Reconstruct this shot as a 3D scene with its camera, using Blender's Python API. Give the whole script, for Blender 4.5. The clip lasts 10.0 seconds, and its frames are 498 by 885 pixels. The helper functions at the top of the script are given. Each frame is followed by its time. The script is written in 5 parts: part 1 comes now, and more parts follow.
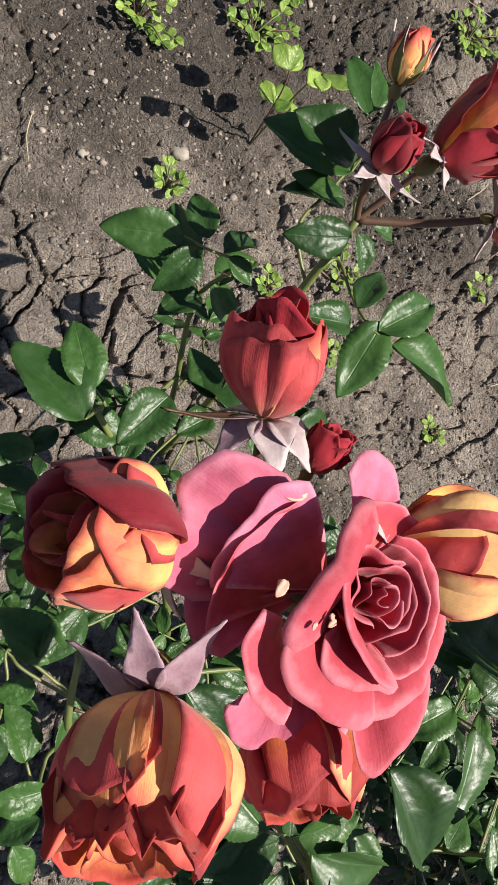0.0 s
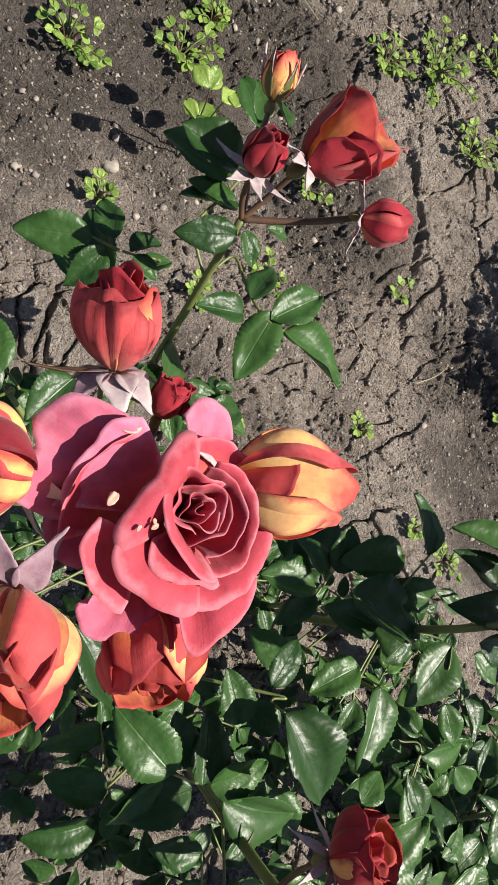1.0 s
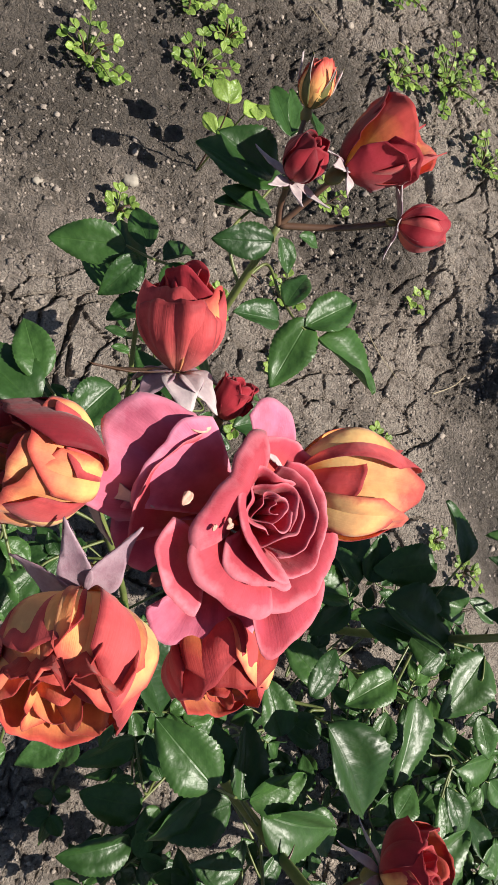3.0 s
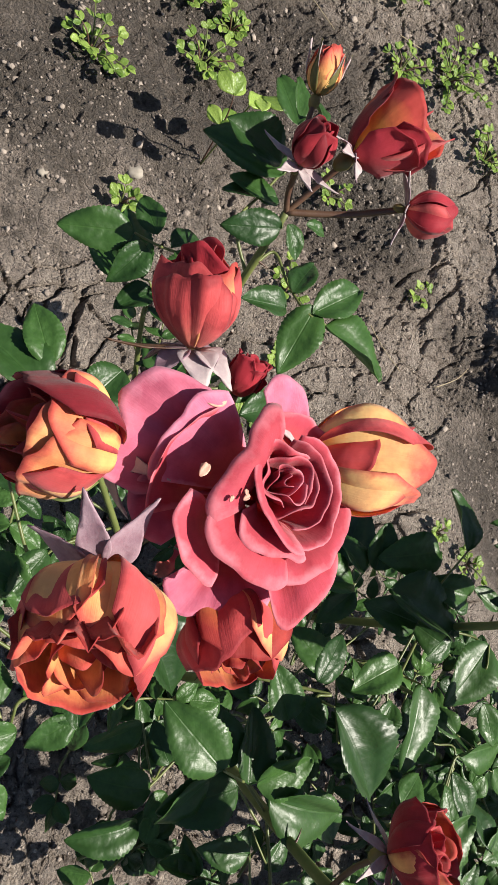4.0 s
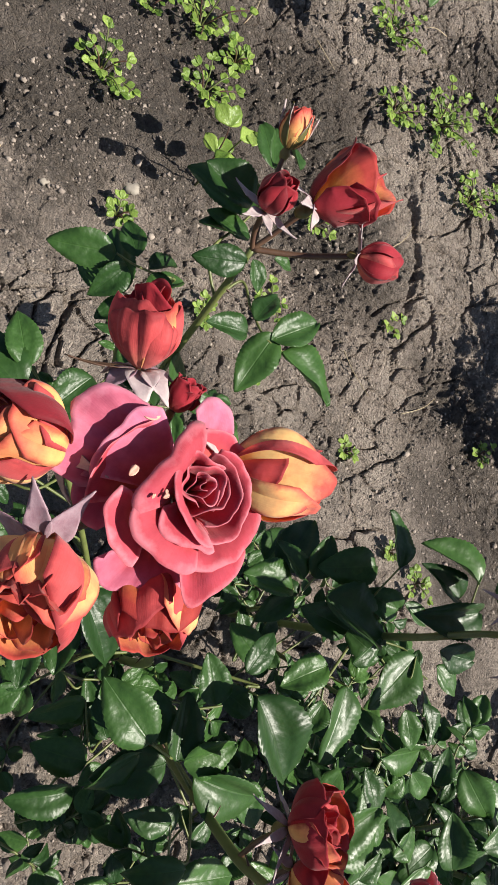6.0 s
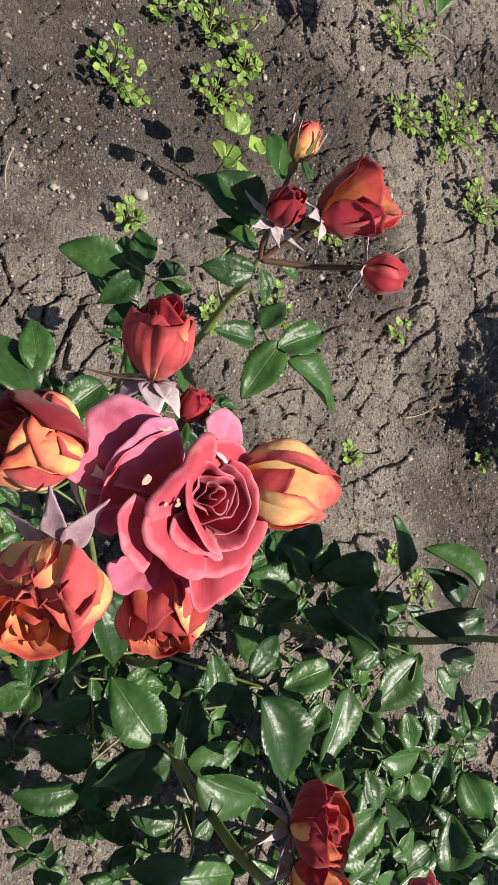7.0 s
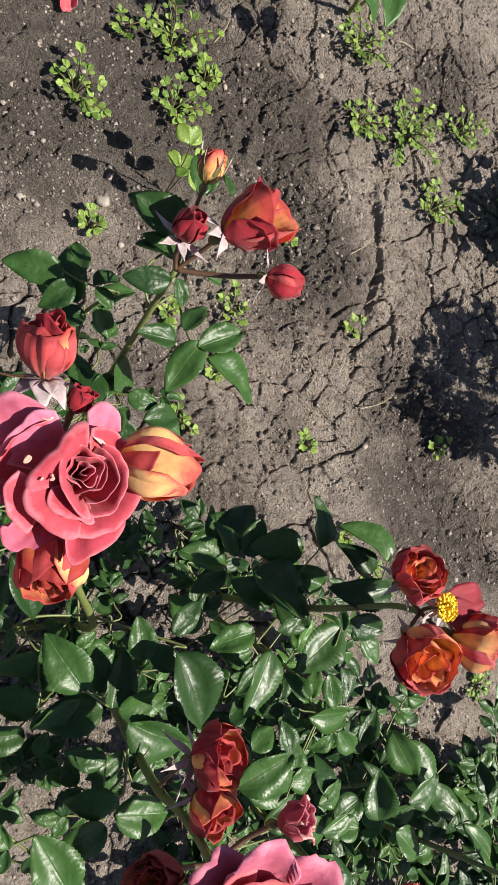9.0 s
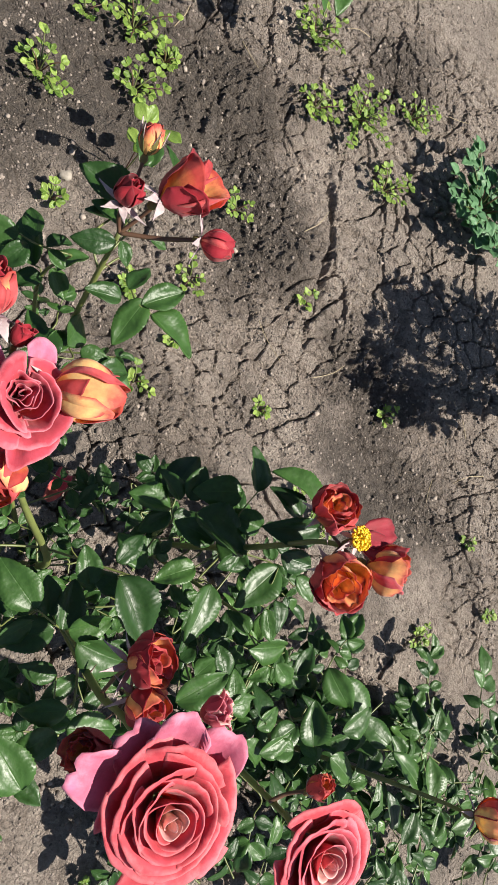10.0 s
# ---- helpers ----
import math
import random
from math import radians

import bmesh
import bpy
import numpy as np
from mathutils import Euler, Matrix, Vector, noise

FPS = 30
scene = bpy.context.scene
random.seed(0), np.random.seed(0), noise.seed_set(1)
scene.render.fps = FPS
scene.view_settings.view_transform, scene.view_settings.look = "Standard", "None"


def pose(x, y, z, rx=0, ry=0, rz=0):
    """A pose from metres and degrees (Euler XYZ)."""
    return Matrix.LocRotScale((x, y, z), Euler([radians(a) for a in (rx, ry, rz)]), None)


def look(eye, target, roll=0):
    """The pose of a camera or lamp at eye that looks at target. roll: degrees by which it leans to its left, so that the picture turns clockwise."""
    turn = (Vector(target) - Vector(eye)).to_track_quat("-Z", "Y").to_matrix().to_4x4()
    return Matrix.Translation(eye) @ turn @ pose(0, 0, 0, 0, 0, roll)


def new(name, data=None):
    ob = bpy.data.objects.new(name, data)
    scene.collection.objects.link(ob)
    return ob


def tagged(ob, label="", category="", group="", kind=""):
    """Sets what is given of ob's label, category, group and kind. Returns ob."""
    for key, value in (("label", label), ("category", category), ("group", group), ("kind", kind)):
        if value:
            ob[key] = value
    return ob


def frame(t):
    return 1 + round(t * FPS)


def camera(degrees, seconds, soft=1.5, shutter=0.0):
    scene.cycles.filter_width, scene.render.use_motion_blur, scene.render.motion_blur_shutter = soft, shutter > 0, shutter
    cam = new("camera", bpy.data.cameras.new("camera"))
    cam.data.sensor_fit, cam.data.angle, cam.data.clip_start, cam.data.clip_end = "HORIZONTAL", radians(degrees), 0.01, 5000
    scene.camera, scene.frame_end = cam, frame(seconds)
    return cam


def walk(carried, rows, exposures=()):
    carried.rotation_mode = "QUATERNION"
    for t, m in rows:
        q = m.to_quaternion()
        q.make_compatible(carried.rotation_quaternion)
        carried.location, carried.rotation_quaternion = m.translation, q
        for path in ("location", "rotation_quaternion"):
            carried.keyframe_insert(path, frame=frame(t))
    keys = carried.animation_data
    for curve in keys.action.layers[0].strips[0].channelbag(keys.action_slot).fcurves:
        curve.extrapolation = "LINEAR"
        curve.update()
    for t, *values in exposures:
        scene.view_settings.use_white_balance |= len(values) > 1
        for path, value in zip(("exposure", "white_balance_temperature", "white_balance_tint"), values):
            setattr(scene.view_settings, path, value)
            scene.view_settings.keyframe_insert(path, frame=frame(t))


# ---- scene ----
cam = camera(41.0, 10.0)
PATH = [
    (0, (-0.121, 0.004, 0.741), (0.675, 0.378, -1.056), 75.0),
    (0.5, (-0.099, -0.02, 0.766), (0.738, 0.374, -1.007), 73.5),
    (1, (-0.092, -0.026, 0.8), (0.776, 0.404, -0.949), 72.6),
    (1.5, (-0.092, -0.031, 0.792), (0.764, 0.382, -0.968), 72.4),
    (2, (-0.079, -0.031, 0.799), (0.802, 0.369, -0.951), 73.7),
    (2.5, (-0.088, -0.033, 0.791), (0.774, 0.389, -0.964), 72.0),
    (3, (-0.112, -0.034, 0.784), (0.742, 0.442, -0.96), 69.6),
    (3.2, (-0.12, -0.036, 0.779), (0.727, 0.454, -0.966), 68.9),
    (4.5, (-0.107, -0.055, 0.792), (0.77, 0.41, -0.944), 70.7),
    (5, (-0.096, -0.067, 0.839), (0.833, 0.446, -0.856), 70.2),
    (5.5, (-0.106, -0.054, 0.84), (0.795, 0.445, -0.874), 73.4),
    (7, (-0.124, -0.05, 0.851), (0.749, 0.451, -0.877), 74.5),
    (7.5, (-0.127, -0.048, 0.855), (0.768, 0.44, -0.866), 75.8),
    (8, (-0.121, -0.051, 0.851), (0.781, 0.414, -0.872), 77.4),
    (8.5, (-0.106, -0.051, 0.83), (0.747, 0.349, -0.935), 79.8),
    (9, (-0.084, -0.055, 0.956), (0.772, 0.412, -0.79), 75.5),
    (9.5, (-0.085, -0.04, 1.052), (0.798, 0.463, -0.671), 72.7),
    (10, (-0.063, -0.103, 1.038), (0.848, 0.339, -0.687), 78.3),
]
walk(cam, [(t, look(eye, target, roll)) for t, eye, target, roll in PATH], exposures=[(0, 0.80), (3, 0.78), (5.5, 0.76), (8.5, 0.78), (9.5, 0.86), (10, 0.90)])

# ---- light ----
SUN_AZ, SUN_EL = radians(-12), radians(54)          # azimuth from +x towards +y
to_sun = Vector((math.cos(SUN_AZ) * math.cos(SUN_EL), math.sin(SUN_AZ) * math.cos(SUN_EL), math.sin(SUN_EL)))
sun = new("sun", bpy.data.lights.new("sun", "SUN"))
sun.data.energy, sun.data.angle, sun.data.color = 5.0, radians(0.55), (1.0, 0.94, 0.84)
sun.matrix_world = look(to_sun * 10, (0, 0, 0))
world = bpy.data.worlds.new("sky")
scene.world = world
world.use_nodes = True
sky = world.node_tree.nodes.new("ShaderNodeTexSky")
sky.sky_type, sky.sun_disc = "NISHITA", False
sky.sun_elevation, sky.sun_rotation = SUN_EL, radians(90) - SUN_AZ
world.node_tree.links.new(sky.outputs[0], world.node_tree.nodes["Background"].inputs[0])
world.node_tree.nodes["Background"].inputs[1].default_value = 0.05


# ---- materials ----
class Nodes:
    """A small helper that adds nodes to one material."""

    def __init__(self, name, rough=0.6):
        self.mat = bpy.data.materials.new(name)
        self.mat.use_nodes = True
        self.tree = self.mat.node_tree
        self.bsdf = self.tree.nodes["Principled BSDF"]
        self.out = self.tree.nodes["Material Output"]
        self.bsdf.inputs["Roughness"].default_value = rough

    def add(self, kind, **values):
        node = self.tree.nodes.new(kind)
        for key, value in values.items():
            if key in node.inputs:
                node.inputs[key].default_value = value
        return node

    def link(self, a, b):
        self.tree.links.new(a, b)

    def noise(self, scale, detail=4.0, rough=0.55, coord=None):
        n = self.add("ShaderNodeTexNoise", Scale=scale, Detail=detail, Roughness=rough)
        if coord:
            self.link(coord, n.inputs["Vector"])
        return n.outputs["Fac"]

    def ramp(self, fac, stops):
        r = self.add("ShaderNodeValToRGB")
        el = r.color_ramp.elements
        while len(el) < len(stops):
            el.new(0.5)
        for e, (p, c) in zip(el, stops):
            e.position, e.color = p, (*c, 1)
        self.link(fac, r.inputs[0])
        return r.outputs[0]

    def mix(self, fac, a, b, blend="MIX"):
        m = self.tree.nodes.new("ShaderNodeMix")
        m.data_type, m.blend_type = "RGBA", blend
        for value, socket in ((fac, m.inputs[0]), (a, m.inputs[6]), (b, m.inputs[7])):
            if isinstance(value, bpy.types.NodeSocket):
                self.link(value, socket)
            else:
                socket.default_value = (*value, 1) if isinstance(value, tuple) else value
        return m.outputs[2]

    def maths(self, op, a, b=0.0):
        m = self.tree.nodes.new("ShaderNodeMath")
        m.operation = op
        for value, socket in ((a, m.inputs[0]), (b, m.inputs[1])):
            if isinstance(value, bpy.types.NodeSocket):
                self.link(value, socket)
            else:
                socket.default_value = value
        return m.outputs[0]

    def bump(self, height, strength, distance):
        b = self.add("ShaderNodeBump", Strength=strength, Distance=distance)
        self.link(height, b.inputs["Height"])
        self.link(b.outputs[0], self.bsdf.inputs["Normal"])
        return b

    def color(self, socket):
        self.link(socket, self.bsdf.inputs["Base Color"])

    def thin(self, colour, share):
        """Lets light through a thin leaf or petal."""
        t = self.add("ShaderNodeBsdfTranslucent")
        self.link(colour, t.inputs["Color"])
        m = self.add("ShaderNodeMixShader", Fac=share)
        self.link(self.bsdf.outputs[0], m.inputs[1])
        self.link(t.outputs[0], m.inputs[2])
        self.link(m.outputs[0], self.out.inputs["Surface"])

    def split_uv(self):
        s = self.add("ShaderNodeSeparateXYZ")
        self.link(self.add("ShaderNodeUVMap").outputs[0], s.inputs[0])
        return s.outputs[0], s.outputs[1]

    def place(self):
        return self.add("ShaderNodeTexCoord").outputs["Object"]

    def chance(self):
        return self.add("ShaderNodeObjectInfo").outputs["Random"]


# damp, darker soil patches, the last two also painted shade: x, y, radius, strength
DAMP_AND_SHADE = ((0.10, 0.74, 0.34, 0.32), (-0.08, 0.62, 0.2, 0.15), (0.35, 0.80, 0.16, 0.26), (0.42, 0.56, 0.18, 0.30), (0.78, 0.24, 0.22, 0.26), (0.95, 0.12, 0.16, 0.18), (-0.10, 0.45, 0.16, 0.12), (0.30, 0.15, 0.25, 0.10), (0.67, 1.05, 0.18, 0.22), (0.73, 0.38, 0.18, 0.10), (0.80, 0.11, 0.16, 0.25))


def soil_material():
    n = Nodes("soil", 0.92)
    p = n.place()
    big = n.noise(6.0, 6, 0.65, p)
    mid = n.noise(46.0, 9, 0.72, p)
    fine = n.noise(230.0, 9, 0.85, p)
    wet_shaded = n.maths("SUBTRACT", 0.5, big)
    for x, y, r, k in DAMP_AND_SHADE:
        d = n.add("ShaderNodeVectorMath")
        d.operation = "DISTANCE"
        n.link(p, d.inputs[0])
        d.inputs[1].default_value = (x, y, 0.0)
        spot = n.add("ShaderNodeMapRange", **{"From Min": r, "From Max": r * 0.3, "To Min": 0.0, "To Max": k})
        n.link(d.outputs["Value"], spot.inputs["Value"])
        wet_shaded = n.maths("ADD", wet_shaded, spot.outputs[0])
    wet_shaded = n.maths("ADD", wet_shaded, n.maths("MULTIPLY", n.maths("SUBTRACT", mid, 0.5), 1.3))
    dry = n.ramp(mid, [(0.36, (0.205, 0.166, 0.138)), (0.49, (0.405, 0.337, 0.286)), (0.63, (0.590, 0.502, 0.428))])
    damp_shaded = n.ramp(mid, [(0.36, (0.066, 0.054, 0.045)), (0.62, (0.185, 0.152, 0.126))])
    both = n.mix(n.ramp(wet_shaded, [(-0.0, (0, 0, 0)), (0.24, (1, 1, 1))]), dry, damp_shaded)
    n.color(n.mix(0.55, both, n.ramp(fine, [(0.36, (0.36, 0.34, 0.32)), (0.47, (0.90, 0.89, 0.88)), (0.62, (1.45, 1.44, 1.42))]), "MULTIPLY"))
    cell = n.add("ShaderNodeTexVoronoi", Scale=55.0)
    cell.feature = "DISTANCE_TO_EDGE"
    warp = n.add("ShaderNodeVectorMath")
    warp.operation = "MULTIPLY_ADD"
    wn = n.add("ShaderNodeTexNoise", Scale=30.0, Detail=3.0)
    n.link(p, wn.inputs["Vector"])
    n.link(wn.outputs["Color"], warp.inputs[0])
    warp.inputs[1].default_value = (0.03, 0.03, 0.03)
    n.link(p, warp.inputs[2])
    n.link(warp.outputs[0], cell.inputs["Vector"])
    crack = n.ramp(cell.outputs["Distance"], [(0.0, (0, 0, 0)), (0.07, (1, 1, 1))])
    grains = n.add("ShaderNodeTexVoronoi", Scale=330.0)
    n.link(p, grains.inputs["Vector"])
    h = n.maths("ADD", n.maths("MULTIPLY", fine, 1.0), n.maths("MULTIPLY", mid, 2.0))
    h = n.maths("ADD", h, n.maths("MULTIPLY", grains.outputs["Distance"], -0.5))
    h = n.maths("ADD", h, n.maths("MULTIPLY", crack, 0.35))
    n.bump(h, 1.0, 0.016)
    return n.mat


def leaf_material(name, low, high, rough, share=0.22):
    n = Nodes(name, rough)
    u, v = n.split_uv()
    p = n.place()
    tone = n.mix(n.chance(), low, high)
    spots = n.ramp(n.noise(9.0, 5, 0.6, p), [(0.3, (0.80, 0.82, 0.78)), (0.7, (1.15, 1.12, 1.1))])
    across = n.maths("ABSOLUTE", n.maths("SUBTRACT", u, 0.5))
    rib = n.ramp(across, [(0.0, (1, 1, 1)), (0.028, (0, 0, 0))])
    slant = n.maths("SUBTRACT", n.maths("MULTIPLY", v, 9.0), n.maths("MULTIPLY", across, 7.0))
    vein = n.maths("ABSOLUTE", n.maths("SUBTRACT", n.maths("FRACT", slant), 0.5))
    vein = n.ramp(vein, [(0.0, (1, 1, 1)), (0.09, (0, 0, 0))])
    body = n.mix(1.0, tone, spots, "MULTIPLY")
    pale = n.mix(1.0, tone, (1.9, 1.7, 1.6), "MULTIPLY")
    body = n.mix(n.maths("MULTIPLY", vein, 0.07), body, pale)
    body = n.mix(n.maths("MULTIPLY", rib, 0.28), body, pale)
    body = n.mix(n.maths("MULTIPLY", n.ramp(across, [(0.462, (0, 0, 0)), (0.485, (1, 1, 1))]), 0.25), body, pale)
    n.color(body)
    n.bsdf.inputs["Specular IOR Level"].default_value = 0.38
    n.link(n.maths("ADD", n.maths("MULTIPLY", n.noise(6.0, 3, 0.5, p), 0.26), rough - 0.12), n.bsdf.inputs["Roughness"])
    wave = n.maths("ADD", n.noise(4.0, 2, 0.5, p), n.maths("MULTIPLY", n.noise(11.0, 2, 0.5, p), 0.30))
    h = n.maths("SUBTRACT", n.maths("MULTIPLY", wave, 0.9), n.maths("MULTIPLY", rib, 0.15))
    h = n.maths("SUBTRACT", h, n.maths("MULTIPLY", vein, 0.012))
    n.bump(h, 0.32, 0.006)
    n.thin(n.mix(1.0, body, (2.4, 2.6, 0.8), "MULTIPLY"), share)
    return n.mat


def petal_material(name, base, middle, tip, edge, marks, share=0.3, start=0.18, stop=0.62):
    """base to tip along the petal; edge: the colour of its rim; marks: how far dark stains go."""
    n = Nodes(name, 0.62)
    u, v = n.split_uv()
    p = n.place()
    cloud = n.noise(70.0, 5, 0.6, p)
    streak_at = n.add("ShaderNodeCombineXYZ")
    n.link(n.maths("MULTIPLY", u, 80.0), streak_at.inputs[0])
    n.link(n.maths("MULTIPLY", v, 2.6), streak_at.inputs[1])
    streak = n.noise(1.0, 4, 0.6, streak_at.outputs[0])
    along = n.maths("ADD", v, n.maths("MULTIPLY", n.maths("SUBTRACT", cloud, 0.5), 0.42))
    along = n.maths("ADD", along, n.maths("MULTIPLY", n.maths("SUBTRACT", n.chance(), 0.5), 0.22))
    body = n.ramp(along, [(start, base), ((start + stop) / 2, middle), (stop, tip)])
    body = n.mix(0.3, body, n.ramp(streak, [(0.3, (0.88, 0.80, 0.80)), (0.7, (1.06, 1.10, 1.10))]), "MULTIPLY")
    # blotchy tone; its paler pink also paints in lit zones
    blotch = n.noise(42.0, 5, 0.6, p)
    body = n.mix(0.8, body, n.ramp(blotch, [(0.34, (0.72, 0.60, 0.66)), (0.5, (1.0, 1.0, 1.0)), (0.66, (1.18, 1.30, 1.42))]), "MULTIPLY")
    rim = n.maths("MAXIMUM", n.maths("ABSOLUTE", n.maths("SUBTRACT", n.maths("MULTIPLY", u, 2.0), 1.0)), v)
    rim = n.maths("ADD", rim, n.maths("MULTIPLY", n.maths("SUBTRACT", cloud, 0.5), 0.50))
    body = n.mix(n.maths("MULTIPLY", n.ramp(rim, [(0.87, (0, 0, 0)), (1.06, (1, 1, 1))]), 0.75), body, edge)
    stain = n.ramp(n.noise(120.0, 6, 0.65, p), [(0.60, (0, 0, 0)), (0.72, (1, 1, 1))])
    body = n.mix(n.maths("MULTIPLY", stain, marks), body, (0.10, 0.015, 0.018))
    body = n.mix(1.0, body, n.ramp(n.maths("FRACT", n.maths("MULTIPLY", n.chance(), 7.0)), [(0.0, (0.84, 0.78, 0.78)), (1.0, (1.10, 1.16, 1.14))]), "MULTIPLY")
    n.color(body)
    n.bsdf.inputs["Specular IOR Level"].default_value = 0.22
    n.bsdf.inputs["Sheen Weight"].default_value = 0.15
    n.bump(n.maths("ADD", n.maths("MULTIPLY", streak, 0.20), n.maths("MULTIPLY", cloud, 0.9)), 0.42, 0.002)
    n.thin(n.mix(1.0, body, (1.2, 1.45, 1.4), "MULTIPLY"), share)
    return n.mat


def plain_material(name, a, b, rough, scale=60.0, share=0.0, bump=0.3):
    n = Nodes(name, rough)
    p = n.place()
    f = n.noise(scale, 6, 0.6, p)
    c = n.mix(n.ramp(f, [(0.3, (0, 0, 0)), (0.7, (1, 1, 1))]), a, b)
    n.color(c)
    n.bump(f, bump, 0.002)
    if share:
        n.thin(c, share)
    return n.mat


SOIL = soil_material()
def crumb_material():
    n = Nodes("soil_crumb", 0.95)
    island = n.add("ShaderNodeNewGeometry").outputs["Random Per Island"]
    tone = n.ramp(island, [(0.0, (0.08, 0.065, 0.056)), (0.6, (0.20, 0.164, 0.141)), (1.0, (0.37, 0.31, 0.26))])
    f = n.noise(500.0, 4, 0.7, n.place())
    n.color(n.mix(0.5, tone, n.ramp(f, [(0.35, (0.6, 0.6, 0.6)), (0.65, (1.3, 1.3, 1.3))]), "MULTIPLY"))
    n.bump(f, 0.6, 0.002)
    return n.mat


CRUMB = crumb_material()
LEAF = leaf_material("rose_leaf_top", (0.018, 0.052, 0.013), (0.052, 0.122, 0.028), 0.39)
LEAF_UNDER = leaf_material("rose_leaf_underside", (0.075, 0.120, 0.060), (0.10, 0.155, 0.085), 0.5)
NEW_LEAF = leaf_material("young_leaf", (0.070, 0.150, 0.035), (0.095, 0.20, 0.05), 0.32, 0.3)
WEED = leaf_material("weed_leaf", (0.10, 0.18, 0.030), (0.30, 0.40, 0.10), 0.30, 0.3)
HERB = leaf_material("herb_leaf", (0.08, 0.18, 0.085), (0.13, 0.26, 0.13), 0.45, 0.25)
STEM = plain_material("green_stem", (0.085, 0.11, 0.030), (0.15, 0.17, 0.05), 0.45)
DARK_STEM = plain_material("reddish_stem", (0.070, 0.030, 0.022), (0.10, 0.055, 0.030), 0.45)
SEPAL_IN = plain_material("sepal_inside", (0.38, 0.29, 0.31), (0.56, 0.48, 0.47), 0.6, 160.0, 0.15)
SEPAL_OUT = plain_material("sepal_outside", (0.24, 0.13, 0.17), (0.38, 0.27, 0.31), 0.5, 160.0, 0.1)
SEPAL_GREEN = plain_material("sepal_green", (0.10, 0.11, 0.035), (0.20, 0.15, 0.05), 0.5, 120.0, 0.15)
PINK_IN = petal_material("dusty_pink_petal_inside", (0.74, 0.17, 0.13), (0.66, 0.095, 0.108), (0.62, 0.083, 0.120), (0.78, 0.27, 0.33), 0.03, 0.30)
PINK_OUT = petal_material("dusty_pink_petal_outside", (0.58, 0.095, 0.095), (0.54, 0.063, 0.090), (0.54, 0.070, 0.112), (0.76, 0.27, 0.34), 0.03, 0.26)
LILAC_IN = petal_material("pink_petal_inside", (0.56, 0.09, 0.09), (0.58, 0.105, 0.16), (0.60, 0.145, 0.235), (0.70, 0.27, 0.38), 0.03, 0.22)
RED_OUT = petal_material("terracotta_petal_outside", (0.76, 0.23, 0.15), (0.72, 0.142, 0.130), (0.65, 0.098, 0.102), (0.28, 0.026, 0.034), 0.22, 0.28, 0.0, 0.5)
SUNSET_OUT = petal_material("sunset_petal_outside", (0.90, 0.50, 0.09), (0.68, 0.19, 0.070), (0.46, 0.055, 0.045), (0.28, 0.022, 0.025), 0.15, 0.28, 0.30, 0.82)
GOLD_IN = petal_material("golden_petal_inside", (0.96, 0.55, 0.17), (0.92, 0.40, 0.14), (0.72, 0.15, 0.09), (0.40, 0.035, 0.032), 0.12, 0.26, 0.45, 1.04)
GOLD_OUT = petal_material("golden_petal_outside", (0.96, 0.54, 0.19), (0.92, 0.38, 0.15), (0.72, 0.15, 0.10), (0.46, 0.045, 0.045), 0.10, 0.26, 0.42, 1.02)
DARK_RED = petal_material("dark_red_petal", (0.42, 0.07, 0.04), (0.33, 0.028, 0.034), (0.27, 0.018, 0.030), (0.16, 0.010, 0.018), 0.3, 0.2, 0.02, 0.3)
ROSE_RED = petal_material("rose_red_petal", (0.82, 0.26, 0.20), (0.74, 0.112, 0.122), (0.72, 0.098, 0.128), (0.82, 0.25, 0.28), 0.03, 0.36)
PALE_GOLD = petal_material("pale_golden_petal", (0.97, 0.70, 0.30), (0.96, 0.52, 0.21), (0.80, 0.20, 0.13), (0.48, 0.055, 0.055), 0.06, 0.30, 0.48, 1.02)
PALE_HEART = petal_material("pale_pink_petal", (0.88, 0.62, 0.42), (0.86, 0.58, 0.48), (0.82, 0.46, 0.42), (0.85, 0.55, 0.52), 0.02, 0.34)
CRIMSON = petal_material("crimson_petal", (0.50, 0.06, 0.05), (0.46, 0.036, 0.050), (0.42, 0.028, 0.045), (0.30, 0.016, 0.03), 0.1, 0.25, 0.02, 0.3)
POLLEN = plain_material("yellow_stamens", (0.85, 0.58, 0.02), (0.95, 0.74, 0.05), 0.7, 300.0)
STONE = plain_material("pale_stone", (0.22, 0.19, 0.155), (0.36, 0.32, 0.27), 0.85, 90.0)
SCRAP = plain_material("dried_petal", (0.46, 0.20, 0.15), (0.62, 0.38, 0.28), 0.7, 200.0)
STRAW = plain_material("dry_straw", (0.36, 0.28, 0.16), (0.50, 0.42, 0.28), 0.7, 90.0)


# ---- building helpers ----
def part(name, mesh, parent, label="", mats=()):
    ob = new(name, mesh)
    for m in mats:
        if m.name not in mesh.materials:
            mesh.materials.append(m)
    ob.parent = parent
    if label:
        ob["label"] = label
    return ob


def smooth(mesh):
    mesh.polygons.foreach_set("use_smooth", [True] * len(mesh.polygons))
    mesh.update()
    return mesh


def thing(name, place, label, category, group="", kind=""):
    ob = new(name)
    ob.location = place
    ob.empty_display_size = 0.02
    return tagged(ob, label, category, group, kind)


